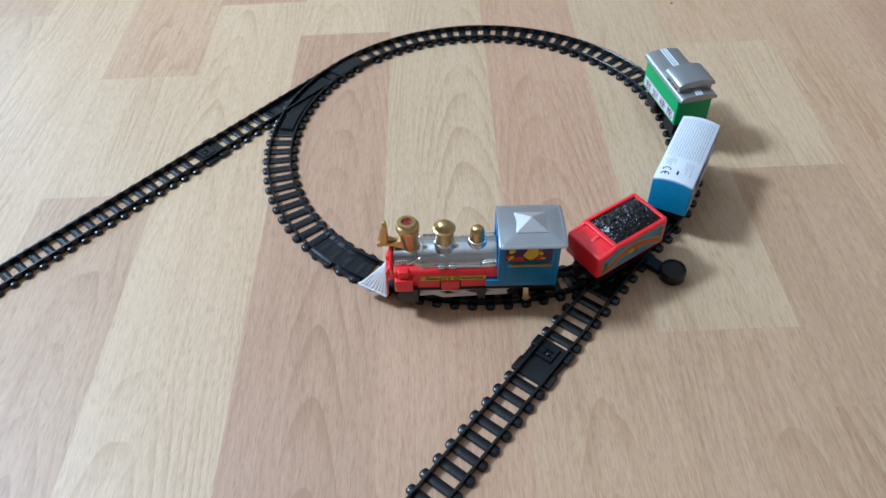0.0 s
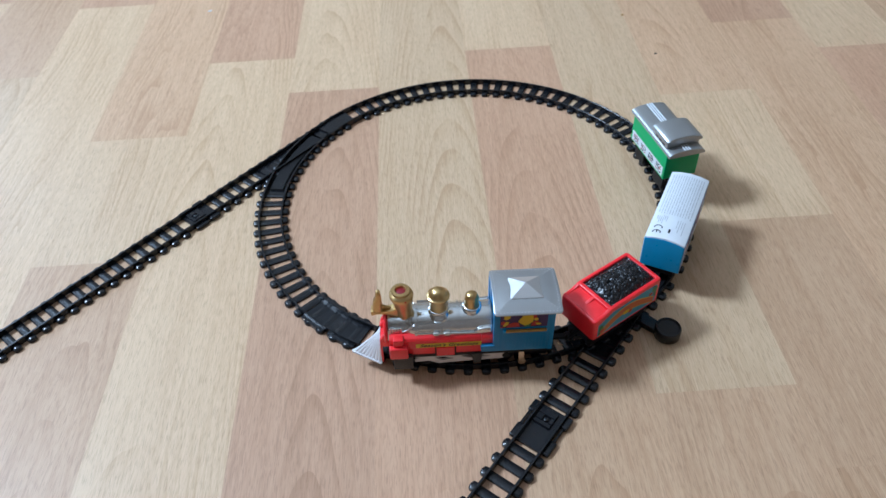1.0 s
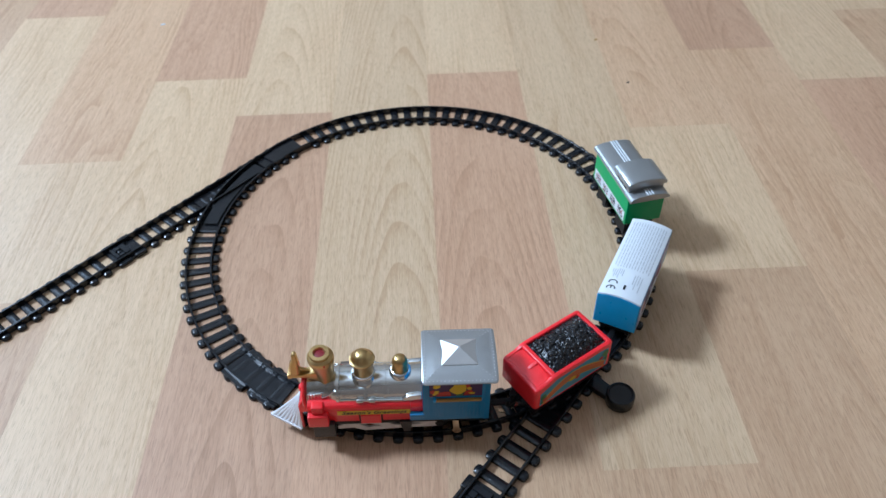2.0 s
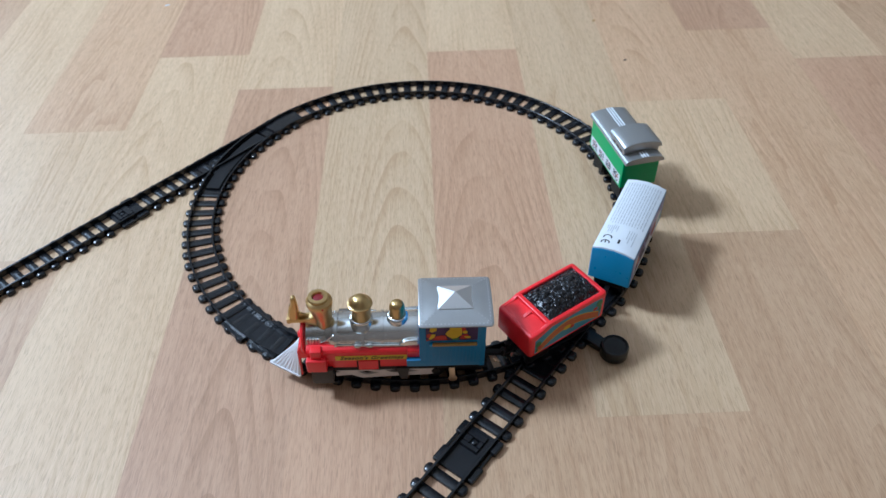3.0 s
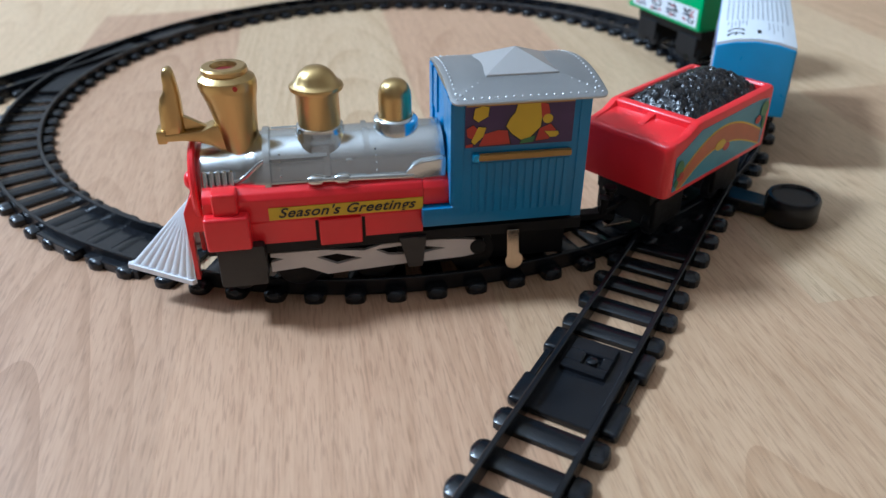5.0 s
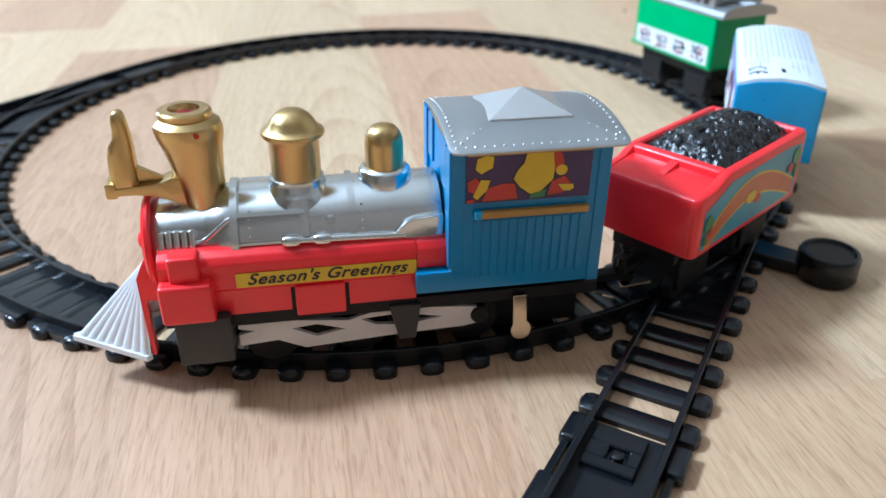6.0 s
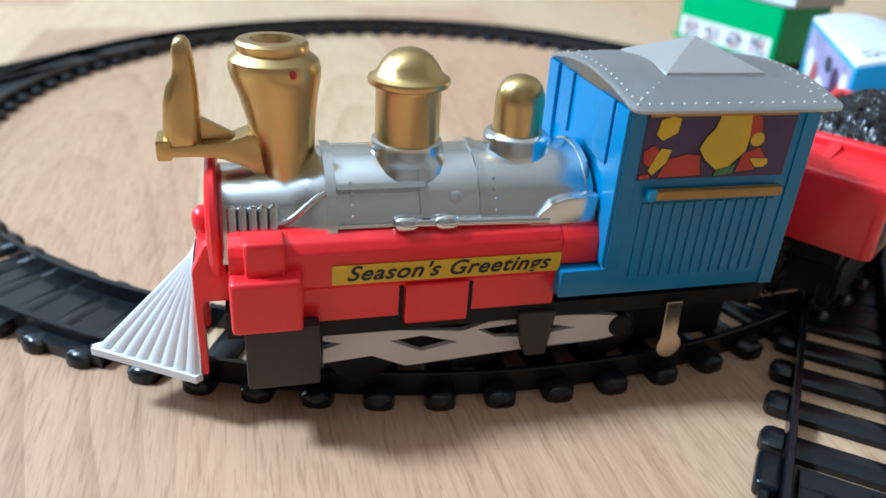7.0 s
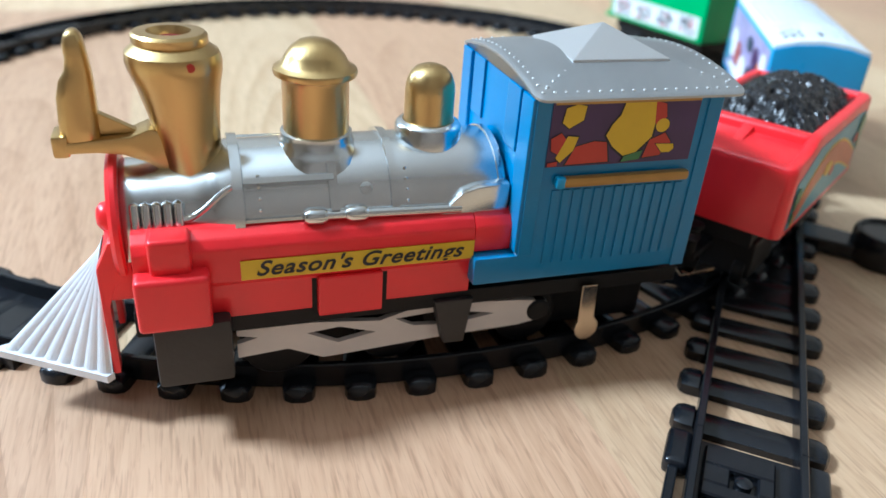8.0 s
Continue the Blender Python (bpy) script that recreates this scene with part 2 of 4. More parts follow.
def loft(sections, bm=None, cap=True):
    """Closed rings of points in millimetres joined one to the next."""
    own = bmesh.new()
    rings = [[own.verts.new(Vector(p) * MM) for p in s] for s in sections]
    n = len(rings[0])
    for a, b in zip(rings, rings[1:]):
        for i in range(n):
            own.faces.new((a[i], a[(i + 1) % n], b[(i + 1) % n], b[i]))
    if cap:
        own.faces.new(rings[0])
        own.faces.new(rings[-1])
    bmesh.ops.recalc_face_normals(own, faces=own.faces)
    return join(bm, own)


def turned(bm, m):
    bmesh.ops.transform(bm, matrix=m, verts=bm.verts)
    return bm


def disc_y(x, z, r, y0, y1, segs=28, bevel=0.3, bm=None):
    """A wheel-like disc with its axle along y."""
    ring = [(x + r * math.cos(2 * math.pi * i / segs), z + r * math.sin(2 * math.pi * i / segs)) for i in range(segs)]
    return prism(ring, y0, y1, "y", bevel, bm, 1)


def oval(cx, cy, rx, ry, n=20, tilt=0.0):
    c, s = math.cos(tilt), math.sin(tilt)
    return [(cx + rx * math.cos(a) * c - ry * math.sin(a) * s, cy + rx * math.cos(a) * s + ry * math.sin(a) * c) for a in (2 * math.pi * i / n for i in range(n))]


# ---- the room ----
def room():
    def wall(name, x0, x1, y0, y1, z0, z1, holes=(), mat=PLASTER, look_label="plain beige plastered room wall"):
        bm = None
        edge = y0
        for h0, h1, g0, g1 in list(holes) + [(y1, y1, z0, z0)]:
            bm = box(x0 * 1000, x1 * 1000, edge * 1000, h0 * 1000, z0 * 1000, z1 * 1000, 0, bm)
            if h1 > h0:
                bm = box(x0 * 1000, x1 * 1000, h0 * 1000, h1 * 1000, z0 * 1000, g0 * 1000, 0, bm)
                bm = box(x0 * 1000, x1 * 1000, h0 * 1000, h1 * 1000, g1 * 1000, z1 * 1000, 0, bm)
            edge = h1
        ob = new(name, mesh_of(name, bm, mat))
        ob.matrix_basis = ROOM
        return tagged(ob, look_label, "wall", kind="structure")

    t = 0.12
    wall("wall_west", WEST - t, WEST, SOUTH, NORTH, 0, HIGH, [(v - w / 2, v + w / 2, z - h / 2, z + h / 2) for v, z, w, h in ((WINDOW_V, WINDOW_Z, WINDOW_W, WINDOW_H), (TALL_V, TALL_Z, TALL_W, TALL_H))])
    wall("wall_east", EAST, EAST + t, SOUTH, NORTH, 0, HIGH)
    # unseen wall, darkened so that little light bounces back from the south
    wall("wall_south", WEST - t, EAST + t, SOUTH - t, SOUTH, 0, HIGH, (), DARK_WALL, "unseen room wall coloured dark to cut light from the south")
    north = tagged(new("wall_north", mesh_of("wall_north", box((WEST - t) * 1000, (EAST + t) * 1000, NORTH * 1000, (NORTH + t) * 1000, 0, HIGH * 1000, 0), PLASTER)), "plain beige plastered room wall", "wall", kind="structure")
    north.matrix_basis = ROOM
    bm = box((WEST - t) * 1000, (EAST + t) * 1000, (SOUTH - t) * 1000, (NORTH + t) * 1000, HIGH * 1000, HIGH * 1000 + 100, 0)
    ceiling = tagged(new("ceiling", mesh_of("ceiling", bm, CEILING)), "plain white painted ceiling", "ceiling", kind="structure")
    ceiling.matrix_basis = ROOM
    for name, base, wide, high in (("window_1", ROOM @ pose(WEST - 0.06, WINDOW_V, WINDOW_Z - WINDOW_H / 2), WINDOW_W, WINDOW_H),
                                   ("window_2", ROOM @ pose(WEST - 0.06, TALL_V, TALL_Z - TALL_H / 2), TALL_W, TALL_H)):
        win = thing(name, base, "white painted window letting in soft daylight", "window", kind="structure")
        w, h = wide * 500, high * 1000
        bm = None
        for a, b, c, d in ((-w, -w + 28, 0, h), (w - 28, w, 0, h), (-w + 28, w - 28, 0, 28), (-w + 28, w - 28, h - 28, h)):
            bm = box(-58, -34, a, b, c, d, 3, bm)
        part("window_frame", bm, WHITE_PAINT, win)
        part("pane", box(-50, -45, -w + 28, w - 28, 28, h - 28, 0), GLASS, win).visible_shadow = False
        part("window_sill", box(-60, 130, -w - 40, w + 40, -32, -2, 6), WHITE_PAINT, win)


def floor():
    base = tagged(new("floor", mesh_of("floor", box((WEST - 0.1) * 1000, (EAST + 0.1) * 1000, (SOUTH - 0.1) * 1000, (NORTH + 0.1) * 1000, -60, -8, 0), CHARCOAL)),
                  "satin beech laminate floor of pale and rosy staves", "floor", kind="structure")
    base.matrix_basis = ROOM
    first, wide = -0.4227, 0.1038
    joints = {-2: [.40, 1.02], -1: [.30, .815], 0: [.28, .990], 1: [.4830, .6722], 2: [.8212], 3: [.7440], 4: [.362], 5: [.372, .8140], 6: [.3062, 1.005], 7: [.238, .485, .6935],
              8: [.845], 9: [.7709], 10: [.42, .93]}
    tones = {-2: "tan light rose", -1: "tan light tan", 0: "tan light rose", 1: "tan light tan", 2: "light rose", 3: "rose light", 4: "rose light", 5: "tan rose light", 6: "tan light rose",
             7: "tan tan light tan", 8: "tan rose", 9: "rose light", 10: "light tan light"}
    rng = random.Random(5)
    for k in range(-10, 26):
        u0, u1 = first + wide * k, first + wide * (k + 1)
        cuts = list(joints.get(k, [0.3 + rng.random() * 0.5]))
        names = tones.get(k, "").split() or [rng.choice(("light", "tan", "rose")) for _ in range(len(cuts) + 1)]
        while cuts[0] > SOUTH + 0.5:
            cuts.insert(0, min(0.10, cuts[0] - rng.uniform(0.3, 0.4)) - rng.uniform(0.02, 0.3))
            names.insert(0, rng.choice(("light", "tan", "rose")))
        while cuts[-1] < NORTH - 0.5:
            cuts.append(max(1.12, cuts[-1] + rng.uniform(0.3, 0.4)) + rng.uniform(0.02, 0.3))
            names.append(rng.choice(("light", "tan", "rose")))
        ends = [SOUTH - 0.05] + cuts + [NORTH + 0.05]
        for v0, v1, tone in zip(ends, ends[1:], names):
            hx, hy, g = (u1 - u0) * 500 - 0.006, (v1 - v0) * 500 - 0.006, 0.03
            bm = loft([[(-hx, -hy, -8), (hx, -hy, -8), (hx, hy, -8), (-hx, hy, -8)],
                       [(-hx, -hy, -g), (hx, -hy, -g), (hx, hy, -g), (-hx, hy, -g)],
                       [(-hx + g, -hy + g, 0), (hx - g, -hy + g, 0), (hx - g, hy - g, 0), (-hx + g, hy - g, 0)]])
            piece("stave", mesh_of("stave", bm, WOOD[tone]), base, Matrix.Translation(((u0 + u1) / 2, (v0 + v1) / 2, 0)))


# ---- the toy track ----
CENTRE, RADIUS = Vector((0.0406, 0.5435, 0)), 189.7
RAIL, RAIL_W, RAIL_H = 10.3, 1.7, 6.5
PLACE = Matrix.Translation(CENTRE)


def tie_mesh(half=16.3):
    """A sleeper with rounded ends and a softly crowned top."""
    w = 3.6
    rings = []
    for x, s, h in ((-half, 0.4, 2.6), (-half + 0.8, 0.85, 3.4), (-half + 2.2, 1.0, 3.7), (-11.6, 1.0, 3.7), (-11.2, 1.0, 2.3), (11.2, 1.0, 2.3), (11.6, 1.0, 3.7), (half - 2.2, 1.0, 3.7), (half - 0.8, 0.85, 3.4), (half, 0.4, 2.6)):
        k = 0.74 if h < 2.5 else 0.5
        rings.append([(x, -w * s, 0), (x, w * s, 0), (x, w * s, h * 0.72), (x, w * s * k, h), (x, -w * s * k, h), (x, -w * s, h * 0.72)])
    return mesh_of("tie", loft(rings), BLACK, True)


TIE = tie_mesh()


def arc_bar(r0, r1, a0, a1, z0, z1, bm=None, step=2.0):
    n = max(2, int(abs(a1 - a0) / step))
    secs = []
    for i in range(n + 1):
        a = radians(a0 + (a1 - a0) * i / n)
        c, s = math.cos(a), math.sin(a)
        e = 0.25
        secs.append([(r0 * c, r0 * s, z0), (r1 * c, r1 * s, z0), (r1 * c, r1 * s, z1 - e), ((r1 - e) * c, (r1 - e) * s, z1), ((r0 + e) * c, (r0 + e) * s, z1), (r0 * c, r0 * s, z1 - e)])
    return loft(secs, bm)


def curved_ties(track, a0, a1, phase, pitch):
    k0 = math.ceil((a0 - phase) / pitch)
    a = phase + k0 * pitch
    while a <= a1:
        piece("tie", TIE, track, pose(RADIUS * MM * math.cos(radians(a)), RADIUS * MM * math.sin(radians(a)), 0, 0, 0, a))
        a += pitch


def curved_rails(track, a0, a1):
    for off in (-RAIL, RAIL):
        part("rail", arc_bar(RADIUS + off - RAIL_W / 2, RADIUS + off + RAIL_W / 2, a0, a1, 0.4, RAIL_H), BLACK, track)


def curved_plate(track, a0, a1, phase, pitch):
    """The flat joint plate with its side lugs."""
    part("joint_plate", arc_bar(RADIUS - RAIL, RADIUS + RAIL, a0, a1, 0.0, 2.2), BLACK, track)
    q = (a1 - a0) / 4
    for side in (-1, 1):
        r = RADIUS + side * 12.6
        part("side_lug", arc_bar(r - 2.2, r + 2.2, a0 + 0.4, a0 + 1.8 * q, 0.0, 3.9), BLACK, track)
        part("side_lug", arc_bar(r - 1.7, r + 1.7, a0 + 2.1 * q, a1 - 0.4, 0.0, 3.4), BLACK, track)
    curved_ties(track, a0, a1, phase, pitch)


def straight_frame(angle, heading, aside):
    """A straight track that leaves the circle along its tangent, shifted aside by some millimetres: x runs along it from the tangent point."""
    a = radians(angle)
    return PLACE @ pose(RADIUS * MM * math.cos(a), RADIUS * MM * math.sin(a), 0, 0, 0, heading) @ Matrix.Translation((0, aside * MM, 0))


def straight_bar(x0, x1, y0, y1, z0, z1, bm=None):
    return box(x0, x1, y0, y1, z0, z1, 0.25, bm, 1)


def straight_rails(track, x0, x1, m):
    for off in (-RAIL, RAIL):
        r = part("rail", straight_bar(x0, x1, off - RAIL_W / 2, off + RAIL_W / 2, 0.4, RAIL_H), BLACK, track)
        r.matrix_basis = m


def straight_ties(track, x0, x1, m, pitch):
    x = x0
    while x <= x1:
        piece("tie", TIE, track, m @ pose(x * MM, 0, 0, 0, 0, 90))
        x += pitch


def joint_clip(track, x0, x1, m, eye):
    """The clip where two straight lengths meet: a plate, a raised tongue with a square eye, and hooked side lugs."""
    plate = part("joint_plate", straight_bar(x0, x1, -RAIL, RAIL, 0.2, 2.5), BLACK, track)
    plate.matrix_basis = m
    mid = x0 + eye
    bm = None
    for a, b, c, d in ((mid - 8, mid - 2.6, -8.4, 5.5), (mid + 2.6, mid + 6.0, -8.4, 5.5), (mid - 2.6, mid + 2.6, -8.4, -3.0), (mid - 2.6, mid + 2.6, 2.2, 5.5)):
        bm = box(a, b, c, d, 1.0, 4.2, 0.4, bm, 1)
    tongue = part("clip_tongue", bm, BLACK, track)
    tongue.matrix_basis = m
    stud = part("clip_stud", lathe([(1.7, 2.5), (1.7, 4.0), (1.2, 4.3), (0, 4.4)], 16, (mid, -0.4)), BLACK, track, smooth=True)
    stud.matrix_basis = m
    for side in (-1, 1):
        y = side * 13.5
        for a, b, h in ((x0, x0 + 11, 4.3), (x1 - 13, x1, 3.6)):
            lug = part("side_lug", box(a, b, y - 2.7, y + 2.5, 0, h, 1.5, segments=3), BLACK, track, smooth=True)
            lug.matrix_basis = m
        rib = part("hook", box(x0 + 9, x1 - 9, y - 1.5, y + 0.6, 0, 3.0, 0.4), BLACK, track)
        rib.matrix_basis = m


def switch(angle, heading, aside, first, pitch, phase, merged, branch, name_label):
    """A turnout: the curve and the straight share their rails at one end, with a filled wedge between them."""
    track = thing("switch_track", PLACE, name_label, "toy track", "toy train track")
    inv = PLACE.inverted()
    m = inv @ straight_frame(angle, heading, aside)
    sgn = 1 if merged[1] > merged[0] else -1
    a_in, a_out = min(merged[0], branch), max(merged[0], branch)
    for r0 in (RADIUS - RAIL, RADIUS + RAIL):
        part("rail", arc_bar(r0 - RAIL_W / 2, r0 + RAIL_W / 2, a_in, a_out, 0.4, RAIL_H), BLACK, track)
    straight_rails(track, 0, 160, m)
    # filled deck under both ways
    part("deck_plate", arc_bar(RADIUS - RAIL, RADIUS + RAIL, a_in, a_out, 0.1, 2.4), BLACK, track)
    deck = part("deck_plate", straight_bar(0, 98, -RAIL, RAIL, 0.15, 2.3), BLACK, track)
    deck.matrix_basis = m
    part("point_blade", arc_bar(RADIUS - 6.2, RADIUS + 6.2, min(merged[0] + sgn * 15, branch - sgn * 2), max(merged[0] + sgn * 15, branch - sgn * 2), 2.3, 4.2), CHASSIS, track)
    part("joint_plate", arc_bar(RADIUS - RAIL - 1, RADIUS + RAIL + 1, min(merged[0], merged[0] + sgn * 11), max(merged[0], merged[0] + sgn * 11), 0.1, 4.1), BLACK, track)
    # sleeper stubs along the outer flanks
    k0, k1 = sorted((merged[0] + sgn * 2, branch))
    curved_ties(track, k0, k1, phase, 3.95)
    x = first
    while x < 158:
        piece("tie", TIE, track, m @ pose(x * MM, 0, 0.0001, 0, 0, 90))
        x += pitch
    return track, m


def build_track():
    big = thing("curved_track", PLACE, "black plastic toy train track, long curved length on the floor", "toy track", "toy train track")
    curved_rails(big, -30, 134)
    curved_ties(big, -29, 133, 84.8, 4.06)
    left = thing("curved_track", PLACE, "black plastic toy train track, short curved length with joint plate", "toy track", "toy train track")
    curved_rails(left, 178, 234.6)
    curved_ties(left, 178.5, 226, 185.5, 3.95)
    curved_plate(left, 226.5, 243, 185.5, 3.95)
    front = thing("curved_track", PLACE, "black plastic toy train track, curved length under the locomotive", "toy track", "toy train track")
    curved_rails(front, -125.4, -66)
    curved_ties(front, -116.5, -67, -90.85, 3.91)

    s2, m2 = switch(-35.5, 234.5, -2.9, 26.9, 14.0, -90.7, (-30, -42), -66, "black plastic turnout of a toy track with a round lever")
    part("screw_ring", lathe([(1.0, 4.1), (2.1, 4.1), (2.1, 4.7), (1.4, 4.8), (1.0, 4.5)], 20, (115.0, -154.0), cap=False), CHROME, s2, "small shiny eyelet", True)
    # lever: arm and round knob beside the straight
    arm = part("lever_arm", prism([(40.5, 11), (52.5, 11), (53.5, 29), (43.5, 29)], 0.6, 5.6, "z", 0.8), BLACK, s2)
    arm.matrix_basis = m2
    knob = part("lever_knob", lathe([(0, 0.3), (9.4, 0.3), (10.2, 1.4), (10.2, 9.4), (9.5, 10.6), (8.4, 10.8), (7.8, 9.8), (0, 9.5)], 40, (48.3, 35.5)), BLACK, s2, "round black knob with a dished top", True)
    knob.matrix_basis = m2
    s1, m1 = switch(141.5, 231.5, 1.0, 24.0, 13.0, 185.5, (134, 145), 178, "black plastic turnout of a toy track")

    for base, x0, x1, eye, first, pitch, end in ((straight_frame(-35.5, 234.5, -2.9), 159.5, 195.5, 10.8, 201.8, 13.45, 520), (straight_frame(141.5, 231.5, 1.2), 163.0, 190.0, 17.5, 201.2, 12.8, 640)):
        track = thing("straight_track", base, "black plastic toy train track, straight siding ending on the floor", "toy track", "toy train track")
        one = Matrix.Identity(4)
        straight_rails(track, 160, end, one)
        joint_clip(track, x0, x1, one, eye)
        straight_ties(track, first, end - 4, one, pitch)


# ---- the toy train ----
def wheels(parent, xs, r=6.2, gauge=9.6, lift=0.0):
    for x in xs:
        for y in (-gauge, gauge):
            part("wheel", disc_y(x, RAIL_H + lift + r, r, y - 1.6, y + 1.6, bevel=0.4), CHASSIS, parent, smooth=True)
        part("axle", disc_y(x, RAIL_H + lift + r, 1.0, -gauge, gauge, 12, 0), CHROME, parent)


def sticker(parent, outline, y, mat, name="sticker_patch", thick=0.12, label=""):
    """A flat printed patch on a side wall: outline in (x, z)."""
    lo, hi = (y, y + thick) if y > 0 else (y - thick, y)
    return part(name, prism(outline, lo, hi, "y", 0), mat, parent, label)


def locomotive():
    yaw, pitch = 184.28, 1.3
    left = Vector((-math.sin(radians(yaw)), math.cos(radians(yaw)), 0))
    at = Vector((0.0171, 0.3577, -0.0018)) + left * 0.0015
    loco = thing("toy_locomotive", Matrix.Translation(at) @ pose(0, 0, 0, 0, -pitch, yaw),
                 "red and blue toy steam locomotive, silver boiler and gold chimneys", "toy train", "toy train set")

    # boiler with its narrower smokebox
    def ring(x, r, cz, flat=0.0):
        return [(x, (r + flat) * math.cos(t), cz + r * math.sin(t)) for t in (math.pi * i / 28 for i in range(29))] + [(x, -(r + flat), cz - 4), (x, r + flat, cz - 4)]
    boiler = part("boiler", loft([ring(40.5, 11.2, 43.2), ring(39.6, 11.8, 43.2), ring(27, 12.0, 43.0), ring(23, 13.2, 43.6), ring(20, 14.0, 44.0), ring(-36.5, 14.3, 44.2)]), SILVER, loco, "shiny silver boiler", True)
    for x, w, d in ((18.6, 1.9, 0.9), (-12.2, 1.7, 0.9), (-35.4, 1.0, 0.6)):
        part("boiler_band", loft([ring(x - w / 2, 14.2 + d, 44.0), ring(x + w / 2, 14.2 + d, 44.0)]), SILVER, boiler, smooth=True)
    for side in (-1, 1):
        def bowed(x0, x1, a0, a1, out, mat=SILVER, name="boiler_strip"):
            secs = []
            for x in (x0, x1):
                secs.append([(x, side * 14.1 * math.cos(t), 44.1 + 14.1 * math.sin(t)) for t in (radians(a0), radians(a1))] +
                            [(x, side * (14.1 + out) * math.cos(t), 44.1 + (14.1 + out) * math.sin(t)) for t in (radians(a1), radians(a0))])
            return part(name, loft(secs), mat, boiler)
        bowed(0.2, 17.5, 39.5, 43.5, 1.9)
        bowed(-0.6, 1.2, 17, 53, 1.9)
        bowed(-12.0, 17.5, 11, 13.5, 0.7)
        # curved pipe from the cooling ribs up to the panel line
        secs = []
        for i in range(11):
            t = i / 10
            x, a = 29.0 - 10.6 * t, radians(20 + 21 * t * t * (3 - 2 * t))
            r = 12.1 + 2.1 * min(1, max(0, (27 - x) / 7))
            cy, cz = side * r * math.cos(a), 43.1 + min(1, max(0, (27 - x) / 7)) + r * math.sin(a)
            secs.append([(x, cy + 0.75 * math.cos(k), cz + 0.75 * math.sin(k)) for k in (math.pi * q / 4 for q in range(8))])
        part("feed_pipe", loft(secs), SILVER, boiler, smooth=True)
        # low pipe with its two collars, and the stepped firebox fairing
        part("steam_pipe", turned(lathe([(1.0, 0), (1.0, 31)], 14), Matrix.Translation(Vector((5, side * 14.8, 47.7)) * MM) @ pose(0, 0, 0, 0, -91.5, 0)), SILVER, boiler, smooth=True)
        for x in (6.8, -1.4):
            part("pipe_collar", turned(lathe([(0, 0), (1.2, 0.3), (1.7, 1.2), (1.7, 3.8), (1.3, 4.7), (0, 5.0)], 16), Matrix.Translation(Vector((x, side * 15.0, 47.7)) * MM) @ pose(0, 0, 0, 0, -91.5, 0)), SILVER, boiler, smooth=True)
        part("firebox_fairing", prism([(-22, 46.6), (-26, 50.6), (-29, 51.6), (-36.4, 52.2), (-36.4, 45.2), (-20, 45.4)], side * 12 if side > 0 else -15.4, 15.4 if side > 0 else -12, "y", 0.6), SILVER, boiler, smooth=True)
        for i in range(5):
            part("cooling_rib", turned(lathe([(0, -3.9), (0.95, -3.2), (0.95, 3.2), (0, 3.9)], 10), Matrix.Translation(Vector((37.4 - i * 1.95, side * 11.5, 47.4)) * MM) @ pose(0, 0, 0, side * 18, 0, 0)), SILVER, boiler, smooth=True)
        for x in (14.6, -14.8):
            for i in range(4):
                a = radians(20 + i * 9)
                part("rivet", lathe([(0.34, -0.2), (0.34, 0.15), (0, 0.35)], 8, (x, 0)), SILVER, boiler).matrix_basis = Matrix.Translation(Vector((0, side * 14.3 * math.cos(a), 44.1 + 14.3 * math.sin(a))) * MM) @ pose(0, 0, 0, -side * (90 - math.degrees(a)), 0, 0)
        part("boss", turned(lathe([(1.3, -0.4), (1.3, 0.5), (0.7, 0.7), (0, 0.7)], 14), Matrix.Translation(Vector((-6.4, side * 12.0, 51.6)) * MM) @ pose(0, 0, 0, -side * 58, 0, 0)), SILVER, boiler, smooth=True)

    # red running boards with the yellow name band
    skirt_outline = [(0, 46.4), (14.3, 46.6), (16.8, 45.4), (18.0, 43.6), (18.2, 36.4), (17.4, 35.6), (17.2, 27.6), (0, 27.6)]
    full = skirt_outline + [(-y, z) for y, z in reversed(skirt_outline) if y > 0]
    skirt = part("running_board", prism(full, -28.6, 38.5, "x", 0.5), RED, loco, "red plastic skirt", True)
    part("running_board", prism([(14.3, 46.6), (16.8, 45.4), (18.0, 43.6), (18.0, 37.8), (-18.0, 37.8), (-18.0, 43.6), (-16.8, 45.4), (-14.3, 46.6)], -37.0, -28.6, "x", 0.5), RED, loco, smooth=True)
    for side in (-1, 1):
        y = 18.2 if side > 0 else -18.2
        band = sticker(loco, [(19.3, 36.7), (-28.4, 36.7), (-28.4, 40.9), (19.3, 40.9)], y, YELLOW, "name_band", 0.25, "yellow paper band with handwritten greeting")
        part("battery_latch", box(-8.9, 4.5, min(side * 15, side * 18.6), max(side * 15, side * 18.6), 26.3, 35.6, 0.5), RED, loco)
        # solid black strips painted for the shade in the gaps beside the latch
        for x in (5.1, -9.5):
            part("latch_gap_shade", box(x - 0.5, x + 0.5, min(side * 16, side * 17.5), max(side * 16, side * 17.5), 27.4, 35.0, 0.1), CHASSIS, loco)
        # cylinder block and its upper step
        part("cylinder_block", box(25.1, 38.6, min(side * 14, side * 22.3), max(side * 14, side * 22.3), 29.0, 40.4, 1.2, segments=3), RED, loco, smooth=True)
        part("cylinder_step", box(28.0, 35.6, min(side * 14, side * 20.0), max(side * 14, side * 20.0), 39.8, 47.4, 1.0, segments=3), RED, loco, smooth=True)
